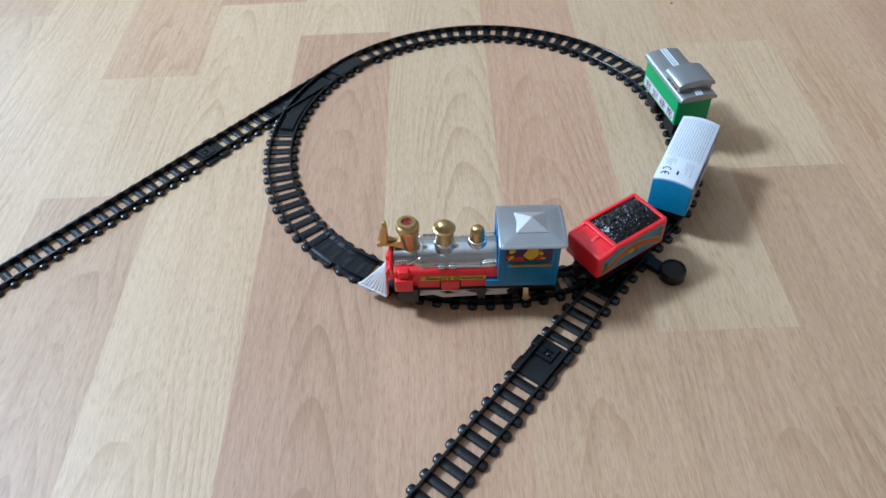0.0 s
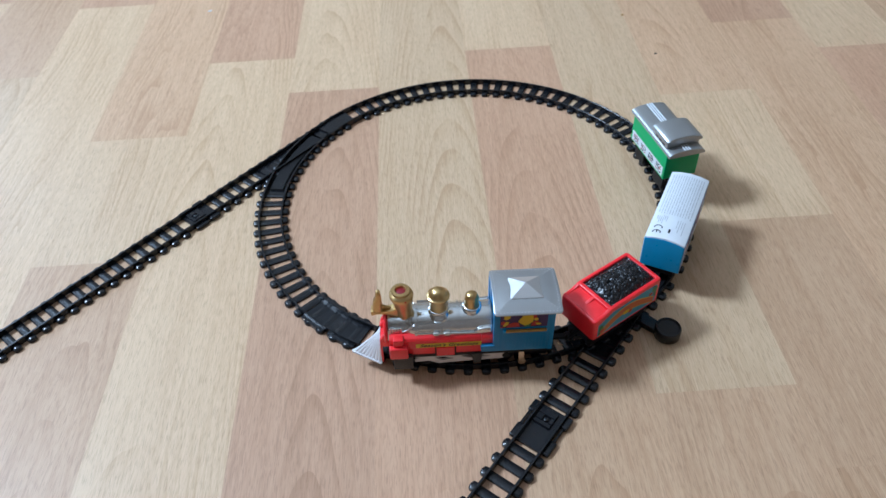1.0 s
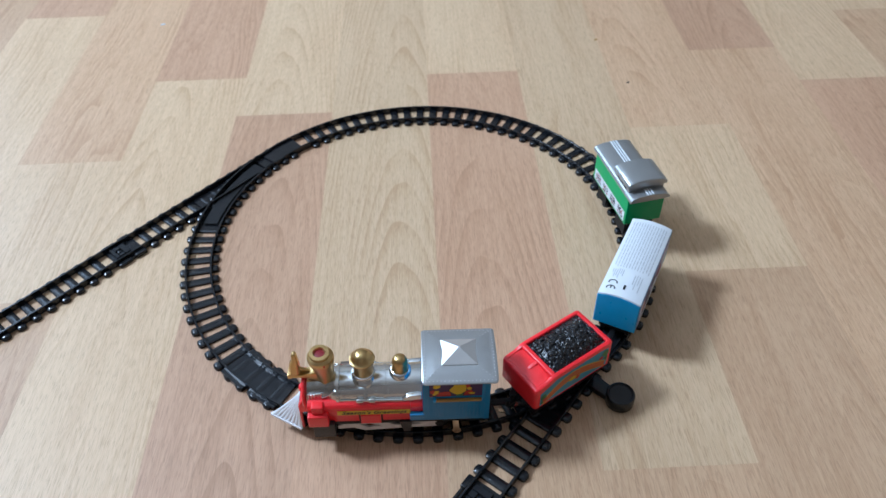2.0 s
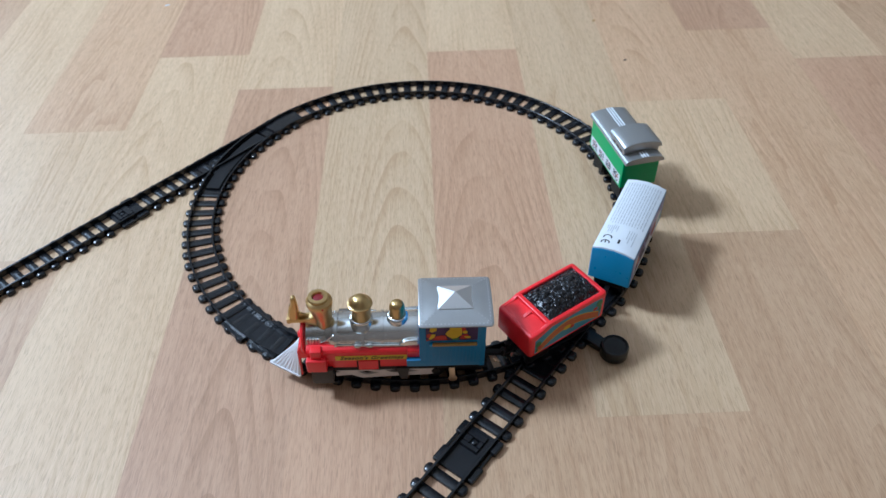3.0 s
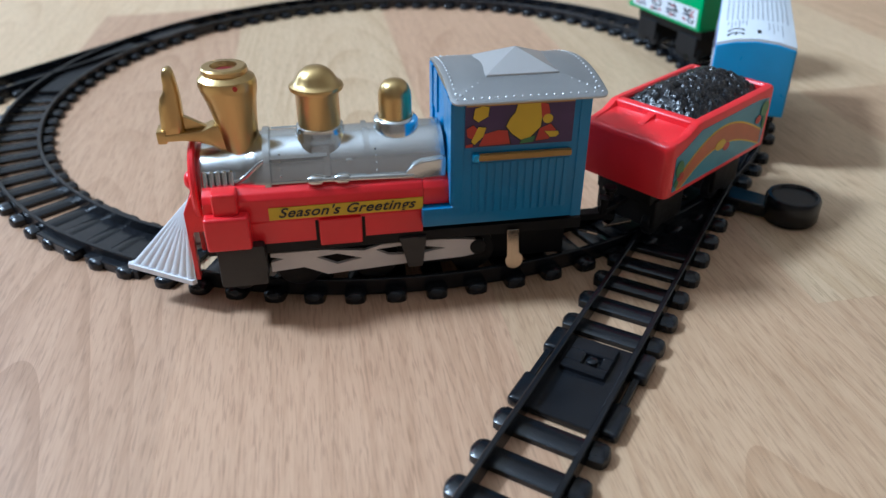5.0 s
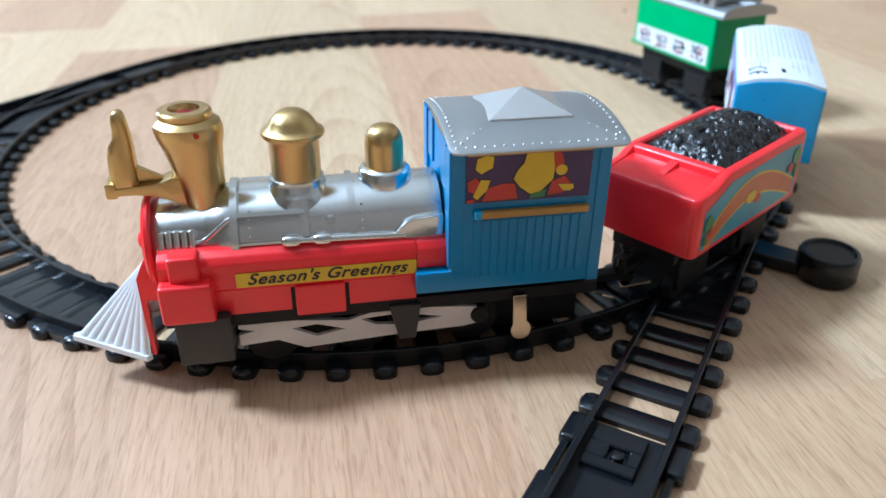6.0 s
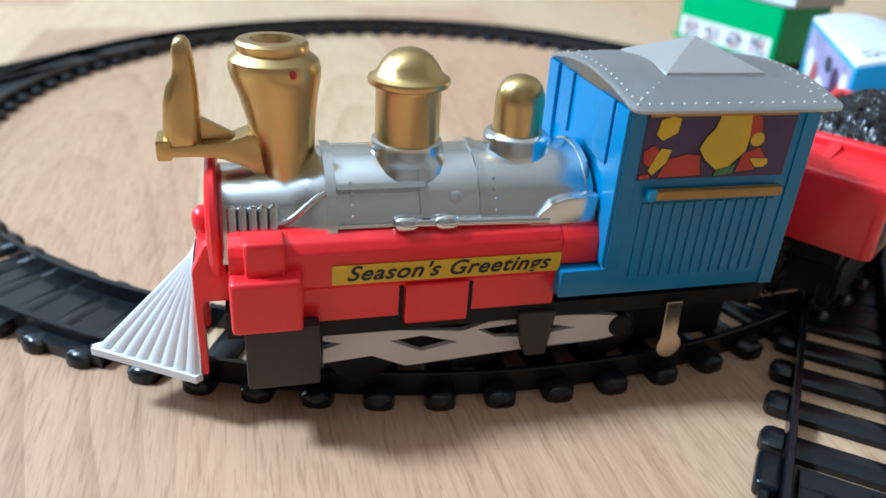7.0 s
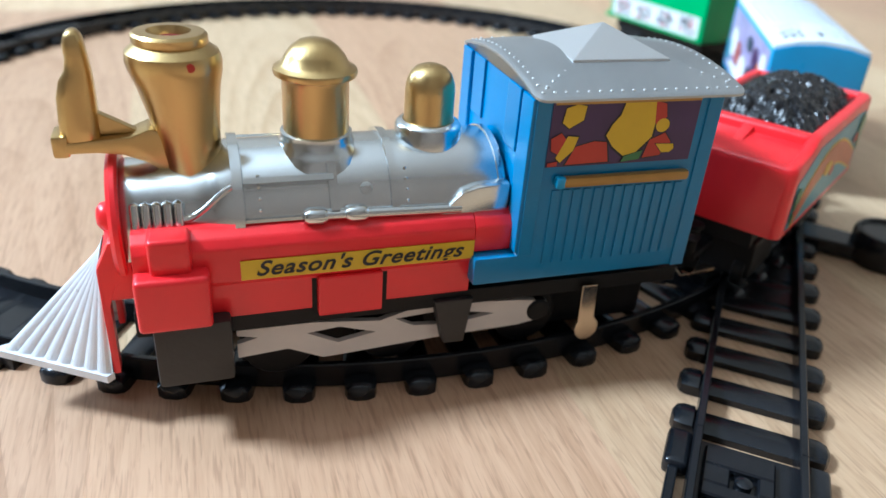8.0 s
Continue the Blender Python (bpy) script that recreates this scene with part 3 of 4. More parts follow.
        part("cylinder_box", box(21.8, 36.4, min(side * 12, side * 20.8), max(side * 12, side * 20.8), 14.8, 29.2, 1.0), CHARCOAL, loco, "dark grey box below the cylinder", True)
        # front bracket that carries the plough
        part("front_bracket", prism([(45.8, 12.4), (45.8, 37.2), (43.0, 43.0), (39.5, 44.0), (39.2, 36.0), (42.6, 33.6), (44.2, 29.0), (44.3, 12.4)],
                                    min(side * 7.5, side * 10.8), max(side * 7.5, side * 10.8), "y", 0.5), RED, loco, smooth=True)
    front = part("smokebox_front", turned(lathe([(0, 0), (13.0, 0), (13.4, 0.5), (13.4, 1.4), (12.6, 2.2), (9, 2.6), (0, 2.8)], 48), Matrix.Translation(Vector((40.0, 0, 43.6)) * MM) @ pose(0, 0, 0, 0, 90, 0)), RED, loco, "red round boiler front", True)
    part("front_boss", turned(lathe([(2.8, 0), (3.1, 1.0), (2.8, 2.2), (1.8, 3.0), (0, 3.3)], 24), Matrix.Translation(Vector((42.4, 0, 43.6)) * MM) @ pose(0, 0, 0, 0, 90, 0)), RED, front, smooth=True)
    part("buffer_beam", box(38.0, 45.6, -10.6, 10.6, 30.0, 37.0, 0.8), RED, loco, smooth=True)

    # ribbed plough
    bm = bmesh.new()
    nose = Vector((68.0, 0, 14.0))
    for side in (-1, 1):
        top0, top1 = Vector((45.8, 0, 36.6)), Vector((45.8, side * 6.0, 36.2))
        low1 = Vector((46.4, side * 11.6, 12.9))
        flutes, steps = 8, 5
        n = flutes * steps
        prev = None
        for i in range(n + 1):
            t = i / n
            ridge = 0.55 * math.sin(math.pi * (i % steps) / steps) ** 0.6 - 0.1
            a = top0.lerp(top1, t)
            b = nose.lerp(low1, t)
            out = Vector((0.55, side * 0.75, 0.25)) * ridge * 1.2
            va, vb = bm.verts.new((a + out * 0.35) * MM), bm.verts.new((b + out) * MM)
            vc = bm.verts.new(Vector((b.x - 0.4, b.y, b.z - 0.2)) * MM)
            if prev:
                bm.faces.new((prev[0], va, vb, prev[1]))
                bm.faces.new((prev[1], vb, vc, prev[2]))
            prev = (va, vb, vc)
        back_top, back_low = bm.verts.new(Vector((45.4, side * 6.2, 36.2)) * MM), bm.verts.new(Vector((45.8, side * 11.8, 12.6)) * MM)
        bm.faces.new((prev[0], back_top, back_low, prev[2], prev[1]))
    plow = part("plough", bm, PLOW, loco, "silver white ribbed plough")
    for side in (-1, 1):
        rim = loft([[(p.x + dx, p.y + side * dy, p.z + dz) for dx, dy, dz in ((-0.6, -0.6, -0.9), (0.7, 0.6, -0.9), (0.7, 0.6, 0.8), (-0.6, -0.6, 0.8))] for p in (nose, Vector((46.2, side * 11.8, 12.4)))])
        part("plough_rim", rim, PLOW, plow)

    # gold chimneys, dome, bell and lamp bracket
    chim = part("chimney", lathe([(5.9, 49), (5.7, 55), (6.0, 60), (6.7, 65), (7.6, 70), (8.5, 73.2), (8.7, 75.0), (8.4, 76.6), (7.2, 77.6), (6.6, 78.0), (6.8, 78.4), (6.8, 79.6), (6.3, 80.1), (4.0, 80.2), (3.9, 79.9), (3.5, 79.0), (3.3, 76.6), (0, 76.5)], 48, (27.2, 0)), GOLD, loco, "gold flared chimney", True)
    lean = Matrix.Identity(4)
    lean[0][2], lean[0][3] = 0.085, -0.085 * 0.068
    chim.data.transform(lean)
    part("chimney_throat", lathe([(0, 77.4), (3.3, 77.5), (3.35, 78.6), (2.6, 78.9), (0, 78.9)], 28, (28.13, 0)), DARKRED, chim, "red centre, darkened for the shade inside", True)
    part("paint_spot", lathe([(0, -0.25), (0.75, -0.2), (0.8, 0.25), (0, 0.35)], 12), STICKRED, chim).matrix_basis = Matrix.Translation(Vector((25.0, 8.05, 75.4)) * MM) @ pose(0, 0, 0, -84, 0, 0)
    part("steam_dome", lathe([(6.7, 57), (6.7, 70.4), (7.0, 71.2), (8.2, 71.7), (8.4, 72.3), (8.2, 73.0), (7.3, 73.5), (6.6, 74.1), (5.9, 75.5), (4.7, 77.0), (3.2, 78.1), (1.6, 78.6), (0, 78.7)], 48, (1.6, 0)), GOLD, loco, "gold steam dome with a brim", True)
    part("dome_flange", lathe([(10.6, 53), (10.0, 55.4), (8.8, 57.0), (7.8, 58.0), (7.4, 59.0), (7.3, 60.0), (6.6, 60.3)], 48, (1.6, 0), cap=False), SILVER, loco, smooth=True)
    part("bell_dome", lathe([(5.3, 58), (5.3, 67.4), (5.1, 69.4), (4.4, 71.2), (3.2, 72.5), (1.7, 73.1), (0, 73.3)], 40, (-22.4, 0)), GOLD, loco, "small gold domed cap", True)
    part("bell_flange", lathe([(7.2, 54), (7.2, 60.2), (6.6, 61.0), (5.6, 61.4), (5.2, 61.0)], 40, (-22.4, 0), cap=False), SILVER, loco, smooth=True)
    def post(z, x0, x1, half):
        """A section of the lamp column with cut corners."""
        cx, c = (x1 - x0) * 0.22, half * 0.4
        return [(x0 + cx, -half, z), (x1 - cx, -half, z), (x1, -half + c, z), (x1, half - c, z), (x1 - cx, half, z), (x0 + cx, half, z), (x0, half - c, z), (x0, -half + c, z)]
    column = loft([post(58.4, 42.2, 49.2, 3.1), post(63.0, 42.2, 49.0, 3.1), post(68.5, 42.1, 48.6, 3.0), post(71.5, 42.1, 47.8, 2.8), post(73.2, 42.2, 46.6, 2.6), post(75.5, 42.4, 46.2, 2.4),
                   post(78.0, 42.7, 46.2, 2.4), post(79.6, 43.0, 45.8, 2.0), post(80.5, 43.7, 45.0, 1.2)])
    lampb = part("headlamp", chamfer(column, 0.0003, 1), GOLD, loco, "gold lamp on a bracket", True)
    part("lamp_foot", box(47.6, 50.6, -3.3, 3.3, 57.4, 61.8, 0.8), GOLD, lampb, smooth=True)
    part("lamp_shelf", prism([(48.5, 58.2), (48.5, 60.4), (37.0, 61.2), (33.6, 62.6), (29.5, 61.5), (29.5, 53.2), (32.0, 54.0), (34.4, 55.8), (38.5, 57.6), (43.0, 58.2)], -3.3, 3.3, "y", 0.5), GOLD, lampb, smooth=True)
    part("lamp_gusset", prism([(43.0, 61.0), (43.0, 65.8), (35.0, 61.2)], -1.0, 1.0, "y", 0.2), GOLD, lampb)

    # underframe
    part("underframe", box(-83.0, 40.0, -13.5, 13.5, 22.5, 28.6, 0.4), CHASSIS, loco)
    part("gear_box", box(-80.0, 20.0, -8.0, 8.0, 9.0, 24.0, 0.6), CHASSIS, loco)
    part("side_frame", box(-82.0, 24.0, 14.0, 17.0, 24.0, 27.8, 0.3), CHASSIS, loco)
    part("side_frame", box(-82.0, 24.0, -17.0, -14.0, 24.0, 27.8, 0.3), CHASSIS, loco)
    wheels(loco, (31.0,), 4.6, lift=0.8)
    wheels(loco, (12.0, -13.0, -46.0), 8.0, lift=0.8)
    for side in (-1, 1):
        y0, y1 = sorted((side * 13.6, side * 15.0))
        # pale side rod: two crossing bands that leave lozenge holes
        rods = ([(20.9, 23.3), (20.9, 22.0), (16.7, 21.0), (6.6, 20.6), (5.1, 23.2)],
                [(20.9, 19.9), (20.9, 16.4), (10.5, 17.2), (6.6, 20.6), (16.7, 21.0)],
                [(10.5, 17.2), (3.0, 13.7), (-0.2, 17.2), (6.6, 20.6)],
                [(3.0, 13.7), (-24.1, 15.3), (-23.7, 18.6), (-17.1, 19.2), (-8.5, 18.8), (-0.2, 17.2)],
                [(5.1, 23.2), (6.6, 20.6), (-0.5, 21.3), (-8.5, 18.8), (-9.4, 21.6)],
                [(-9.4, 21.6), (-8.5, 18.8), (-17.1, 19.2), (-12.8, 21.6), (-15.5, 23.4)],
                [(-15.5, 23.4), (-12.8, 21.6), (-23.2, 22.3), (-23.0, 23.4)],
                [(-23.0, 23.4), (-23.2, 22.3), (-30.2, 21.2), (-36.5, 19.9), (-41.1, 22.8), (-33.2, 23.4)],
                [(-24.1, 15.3), (-23.7, 18.6), (-30.5, 19.0), (-36.5, 19.9), (-41.1, 22.8), (-49.5, 21.6), (-49.5, 17.0), (-42.4, 15.8)])
        bm = None
        for r in rods:
            bm = prism([(px, pz - 0.7) for px, pz in r], y0, y1, "y", 0, bm)
        bmesh.ops.remove_doubles(bm, verts=bm.verts, dist=1e-6)
        part("side_rod", bm, PALE, loco, "pale plastic side rod")
        part("rod_pin", disc_y(-47.6, 18.6, 2.9, y0 - 0.6, y1 + 0.6, bevel=0.5), CHASSIS, loco, smooth=True)
        part("hanger", prism([(-20.6, 26.2), (-29.6, 26.2), (-28.2, 14.8), (-23.4, 14.8)], min(side * 14.5, side * 18.2), max(side * 14.5, side * 18.2), "y", 0.4), CHARCOAL, loco)
        part("pickup_contact", prism([(-56.4, 26.0), (-60.4, 26.0), (-61.0, 17.0)] + [(-59.4 + 3.1 * math.cos(a), 14.0 + 3.4 * math.sin(a)) for a in (radians(130 + 22 * i) for i in range(13))] + [(-56.8, 17.0)], min(side * 17.6, side * 18.3), max(side * 17.6, side * 18.3), "y", 0.2), CHROME, loco, "bent bare metal contact")

    # cab: base step, walls with panels, picture window, rail and grooves
    cab = part("cab", prism([(-28.0, 31.0), (-80.0, 31.0), (-80.0, 72.0), (-37.6, 72.0), (-37.6, 37.4), (-28.0, 37.4)], -20.6, 20.6, "y", 0.6), BLUE, loco, "blue plastic driver's cab", True)
    for side in (-1, 1):
        y = side * 20.6
        a, b = sorted((y, y + side * 0.3))
        part("corner_post", box(-40.6, -37.5, a, b, 37.4, 72.0, 0.2), BLUE, cab)
        part("corner_post", box(-80.0, -76.6, a, b, 31.0, 72.0, 0.2), BLUE, cab)
        for i in range(13):
            x = -44.2 - i * 2.45
            part("side_rib", box(x - 0.85, x + 0.85, a, b, 35.0, 52.4, 0.3), BLUE, cab)
        yy = y + (0.02 if side > 0 else -0.02)
        sticker(cab, [(-41.0, 57.6), (-74.6, 57.6), (-74.6, 71.2), (-41.0, 71.2)], yy, PURPLE, "window_picture", 0.15, "dark printed picture with plain coloured patches")
        y2 = y + side * 0.17
        figure = (([(-47.1, 61.8), (-51.1, 62.8), (-54.0, 62.5), (-55.0, 58.2), (-45.3, 58.0)], STICKRED),
                   ([(-64.0, 62.5), (-67.4, 63.9), (-69.2, 61.8), (-67.0, 59.0), (-63.0, 58.6)], STICKRED),
                   ([(-63.8, 70.9), (-66.3, 70.2), (-67.0, 67.4), (-65.2, 65.3), (-64.2, 66.7)], STICKRED),
                   ([(-56.9, 70.9), (-63.8, 70.9), (-64.5, 66.0), (-64.3, 63.2), (-61.2, 60.0), (-58.3, 59.3), (-55.5, 61.4), (-53.6, 63.9), (-54.7, 66.3), (-56.2, 68.1)], YELLOW),
                   (oval(-66.4, 65.6, 1.6, 1.5, 14), YELLOW))
        trimmings = (([(-43.9, 70.0), (-46.2, 70.7), (-48.2, 70.3), (-47.9, 67.4), (-45.0, 65.8), (-43.4, 67.0)], YELLOW),
                   ([(-41.4, 63.7), (-43.5, 64.9), (-45.0, 63.2), (-43.9, 60.0), (-41.7, 61.2)], STICKRED),
                   ([(-45.0, 64.2), (-47.4, 63.9), (-46.6, 61.1), (-44.0, 58.6), (-42.9, 59.6)], YELLOW),
                   ([(-65.6, 61.6), (-69.9, 61.4), (-70.2, 60.4), (-69.3, 59.6), (-67.4, 59.6)], YELLOW),
                   ([(-58.5, 59.2), (-62.8, 60.4), (-62.2, 58.4), (-58.0, 58.0)], LEAF),
                   ([(-41.3, 58.6), (-43.4, 58.9), (-43.4, 57.9), (-41.3, 57.8)], STICKRED))
        for shape, paint in figure + trimmings:
            mx, mz = sum(p[0] for p in shape) / len(shape), sum(p[1] for p in shape) / len(shape)
            sticker(cab, [(mx + (px - mx) * 1.09, min(71.1, mz + (pz - mz) * 1.09)) for px, pz in shape], y2, BLACKINK, "patch_outline", 0.04)
            sticker(cab, shape, y2 + side * 0.05, paint, thick=0.04)
            y2 += side * 0.012
        sticker(cab, [(-41.4, 70.7), (-74.4, 70.7), (-74.4, 71.6), (-41.4, 71.6)], y2, BRASSBAR)
        a, b = sorted((y, y + side * 2.1))
        rail = part("window_rail", box(-74.6, -43.9, a, b, 53.5, 55.7, 0.8), BRASSBAR, cab, "ochre painted rail below the window", True)
        part("rail_end", box(-45.6, -43.2, min(a, b), max(a, b) + 0.1, 53.3, 55.9, 0.9), SKYBLUE, rail, smooth=True)
        # front wall panels beside the boiler
        a, b = sorted((side * 15.2, side * 20.6))
        part("front_frame", box(-37.7, -36.7, a, b, 38.2, 71.8, 0.25), BLUE, cab)
        a, b = sorted((side * 7.0, side * 13.6))
        part("front_frame", box(-37.7, -37.0, a, b, 58.4, 71.8, 0.25), BLUE, cab)

    # roof: arched across, with a beaded border and a small pyramid
    def arch_z(y):
        return 72.3 + 3.4 * (1 - (y / 22.2) ** 2)

    def roof_ring(inset, drop, round_off=2.6):
        """A rounded rectangle, inset from the eaves, on the arched surface."""
        x0, x1, w, r = -84.8 + inset, -36.6 - inset, 22.2 - inset, max(0.4, round_off - inset * 0.3)
        pts = []
        for cx, cy, a0 in ((x1 - r, w - r, 0), (x0 + r, w - r, 90), (x0 + r, -w + r, 180), (x1 - r, -w + r, 270)):
            pts += [(cx + r * math.cos(radians(a0 + 15 * k)), cy + r * math.sin(radians(a0 + 15 * k))) for k in range(7)]
            n = 10
            if a0 in (0, 180):
                xa, xb = (x1 - r, x0 + r) if a0 == 0 else (x0 + r, x1 - r)
                pts += [(xa + (xb - xa) * k / n, cy + (r if a0 == 0 else -r)) for k in range(1, n)]
            else:
                ya, yb = (w - r, -w + r) if a0 == 90 else (-w + r, w - r)
                pts += [(x0 if a0 == 90 else x1, ya + (yb - ya) * k / n) for k in range(1, n)]
        return [(x, y, arch_z(y) + drop) for x, y in pts]
    roof = part("roof", loft([roof_ring(0.5, -0.95), roof_ring(0, -0.7), roof_ring(0, -0.2), roof_ring(0.4, 0.0), roof_ring(1.2, 0.12), roof_ring(2.6, 0.15), roof_ring(5, 0.5), roof_ring(9, 0.9), roof_ring(14, 1.1)]), ROOFGREY, loco, "silver grey roof with beaded edge", True)
    pyramid = chamfer(loft([[(x0, -y, z), (x1, -y, z), (x1, y, z), (x0, y, z)] for x0, x1, y, z in ((-49.2, -72.2, 10.4, 74.6), (-49.2, -72.2, 10.4, 76.4), (-60.3, -60.9, 0.3, 81.6))]), 0.0004, 2)
    part("skylight", pyramid, SKYLIGHT, roof, "pale silver pyramid")
    bead = lathe([(0.36, -0.3), (0.36, 0.0), (0.22, 0.16), (0, 0.22)], 8)
    bead_mesh = mesh_of("bead", bead, SKYLIGHT, True)
    n = 0
    for i in range(19):
        x = -38.6 - i * 2.47
        for y in (-20.2, 20.2):
            piece("bead", bead_mesh, roof, Matrix.Translation(Vector((x, y, arch_z(y) + 0.2)) * MM))
    for i in range(15):
        y = -17.6 + i * 2.51
        for x in (-38.6, -82.8):
            piece("bead", bead_mesh, roof, Matrix.Translation(Vector((x, y, arch_z(y) + 0.2)) * MM))

    # beads along the hips, from the corners towards the pyramid
    for i in range(4):
        for sx, sy in ((1, 1), (1, -1), (-1, 1), (-1, -1)):
            x, y = -60.7 + sx * (20.6 - 2.0 * i), sy * (18.6 - 1.7 * i)
            piece("bead", bead_mesh, roof, Matrix.Translation(Vector((x, y, arch_z(y) + 0.45 + 0.1 * i)) * MM))
    for x0, x1 in ((-40.6, -38.0), (-79.8, -77.0)):
        gable = [(y, arch_z(y) - 0.9 - 0.25 * (abs(y) > 17)) for y in (-20.5 + 41.0 * i / 12 for i in range(13))] + [(20.5, 71.5), (-20.5, 71.5)]
        part("gable", prism(gable, x0, x1, "x", 0.1), BLUE, cab)

    # coupling to the tender
    part("coupling_bar", prism([(-83, -2.2), (-96, -2.2), (-99, -4.0), (-101, -2.0), (-101, 2.0), (-99, 4.0), (-96, 2.2), (-83, 2.2)], 17.5, 20.0, "z", 0.3), CHASSIS, loco)
    part("coupling_pin", lathe([(1.6, 19), (1.6, 27.5), (2.4, 28.2), (2.4, 29.4), (0, 29.8)], 16, (-98.5, 0)), CHASSIS, loco, smooth=True)

    part("drawbar", turned(box(-5, 5, -1.7, 1.7, -0.5, 0.5, 0.2), Matrix.Translation(Vector((-103.5, -1.5, 13.5)) * MM) @ pose(0, 0, 0, 0, 12, -8)), CHROME, loco, "bare metal drawbar")
    part("contact_spring", turned(box(-2.4, 2.4, -2.2, 2.2, -0.3, 0.3, 0.1), Matrix.Translation(Vector((-91.0, 3.0, 13.0)) * MM) @ pose(0, 0, 0, 20, -24, 10)), CHROME, loco, "shiny bent metal tab")
    part("contact_spring", turned(box(-1.8, 1.8, -1.2, 1.2, -0.3, 0.3, 0.1), Matrix.Translation(Vector((-98.5, 2.0, 16.5)) * MM) @ pose(0, 0, 0, -10, 20, 30)), CHROME, loco, "shiny bent metal tab")

    # the greeting on the yellow band
    for side in (-1, 1):
        curve = bpy.data.curves.new("greeting", "FONT")
        curve.body, curve.size, curve.align_x, curve.align_y, curve.shear, curve.extrude, curve.offset = "Season's Greetings", 0.0053, "CENTER", "CENTER", 0.38, 0.00005, 0.00009
        curve.space_character = 1.08
        text = bpy.data.objects.new("greeting", curve)
        scene.collection.objects.link(text)
        me = bpy.data.meshes.new_from_object(text.evaluated_get(bpy.context.evaluated_depsgraph_get()))
        bpy.data.objects.remove(text)
        me.materials.clear()
        me.materials.append(BLACKINK)
        ob = new("greeting", me)
        ob.parent = loco
        # letters run from the cab forwards on the right flank and from the front backwards on the left one
        ob.matrix_basis = Matrix.Translation(Vector((-4.5, side * 18.55, 38.9)) * MM) @ pose(0, 0, 0, 90, 0, 180 if side > 0 else 0)
        me.transform(Matrix.Diagonal((0.96, 0.86, 1, 1)))
    return ob


def car_frame(x, y, yaw):
    return pose(x, y, 0, 0, 0, yaw)


def wagon_base(car, half, z, hook=True):
    part("underframe", box(-half + 3, half - 3, -11.5, 11.5, z - 6.0, z + 0.6, 0.5), CHASSIS, car)
    for sgn in (-1, 1):
        part("truck_frame", box(sgn * half * 0.58 - 9, sgn * half * 0.58 + 9, -12.6, 12.6, RAIL_H + 3.6, z - 5, 0.8), CHASSIS, car)
    wheels(car, (-half * 0.58 - 5.5, -half * 0.58 + 5.5, half * 0.58 - 5.5, half * 0.58 + 5.5), 5.0)
    if hook:
        for sgn in (-1, 1):
            part("coupling_bar", box(min(sgn * (half - 4), sgn * (half + 9)), max(sgn * (half - 4), sgn * (half + 9)), -1.8, 1.8, z - 8.5, z - 6.5, 0.3), CHASSIS, car)
            part("coupling_pin", lathe([(1.4, z - 9), (1.4, z - 3), (2.1, z - 2.5), (0, z - 1.6)], 14, (sgn * (half + 8), 0)), CHASSIS, car, smooth=True)


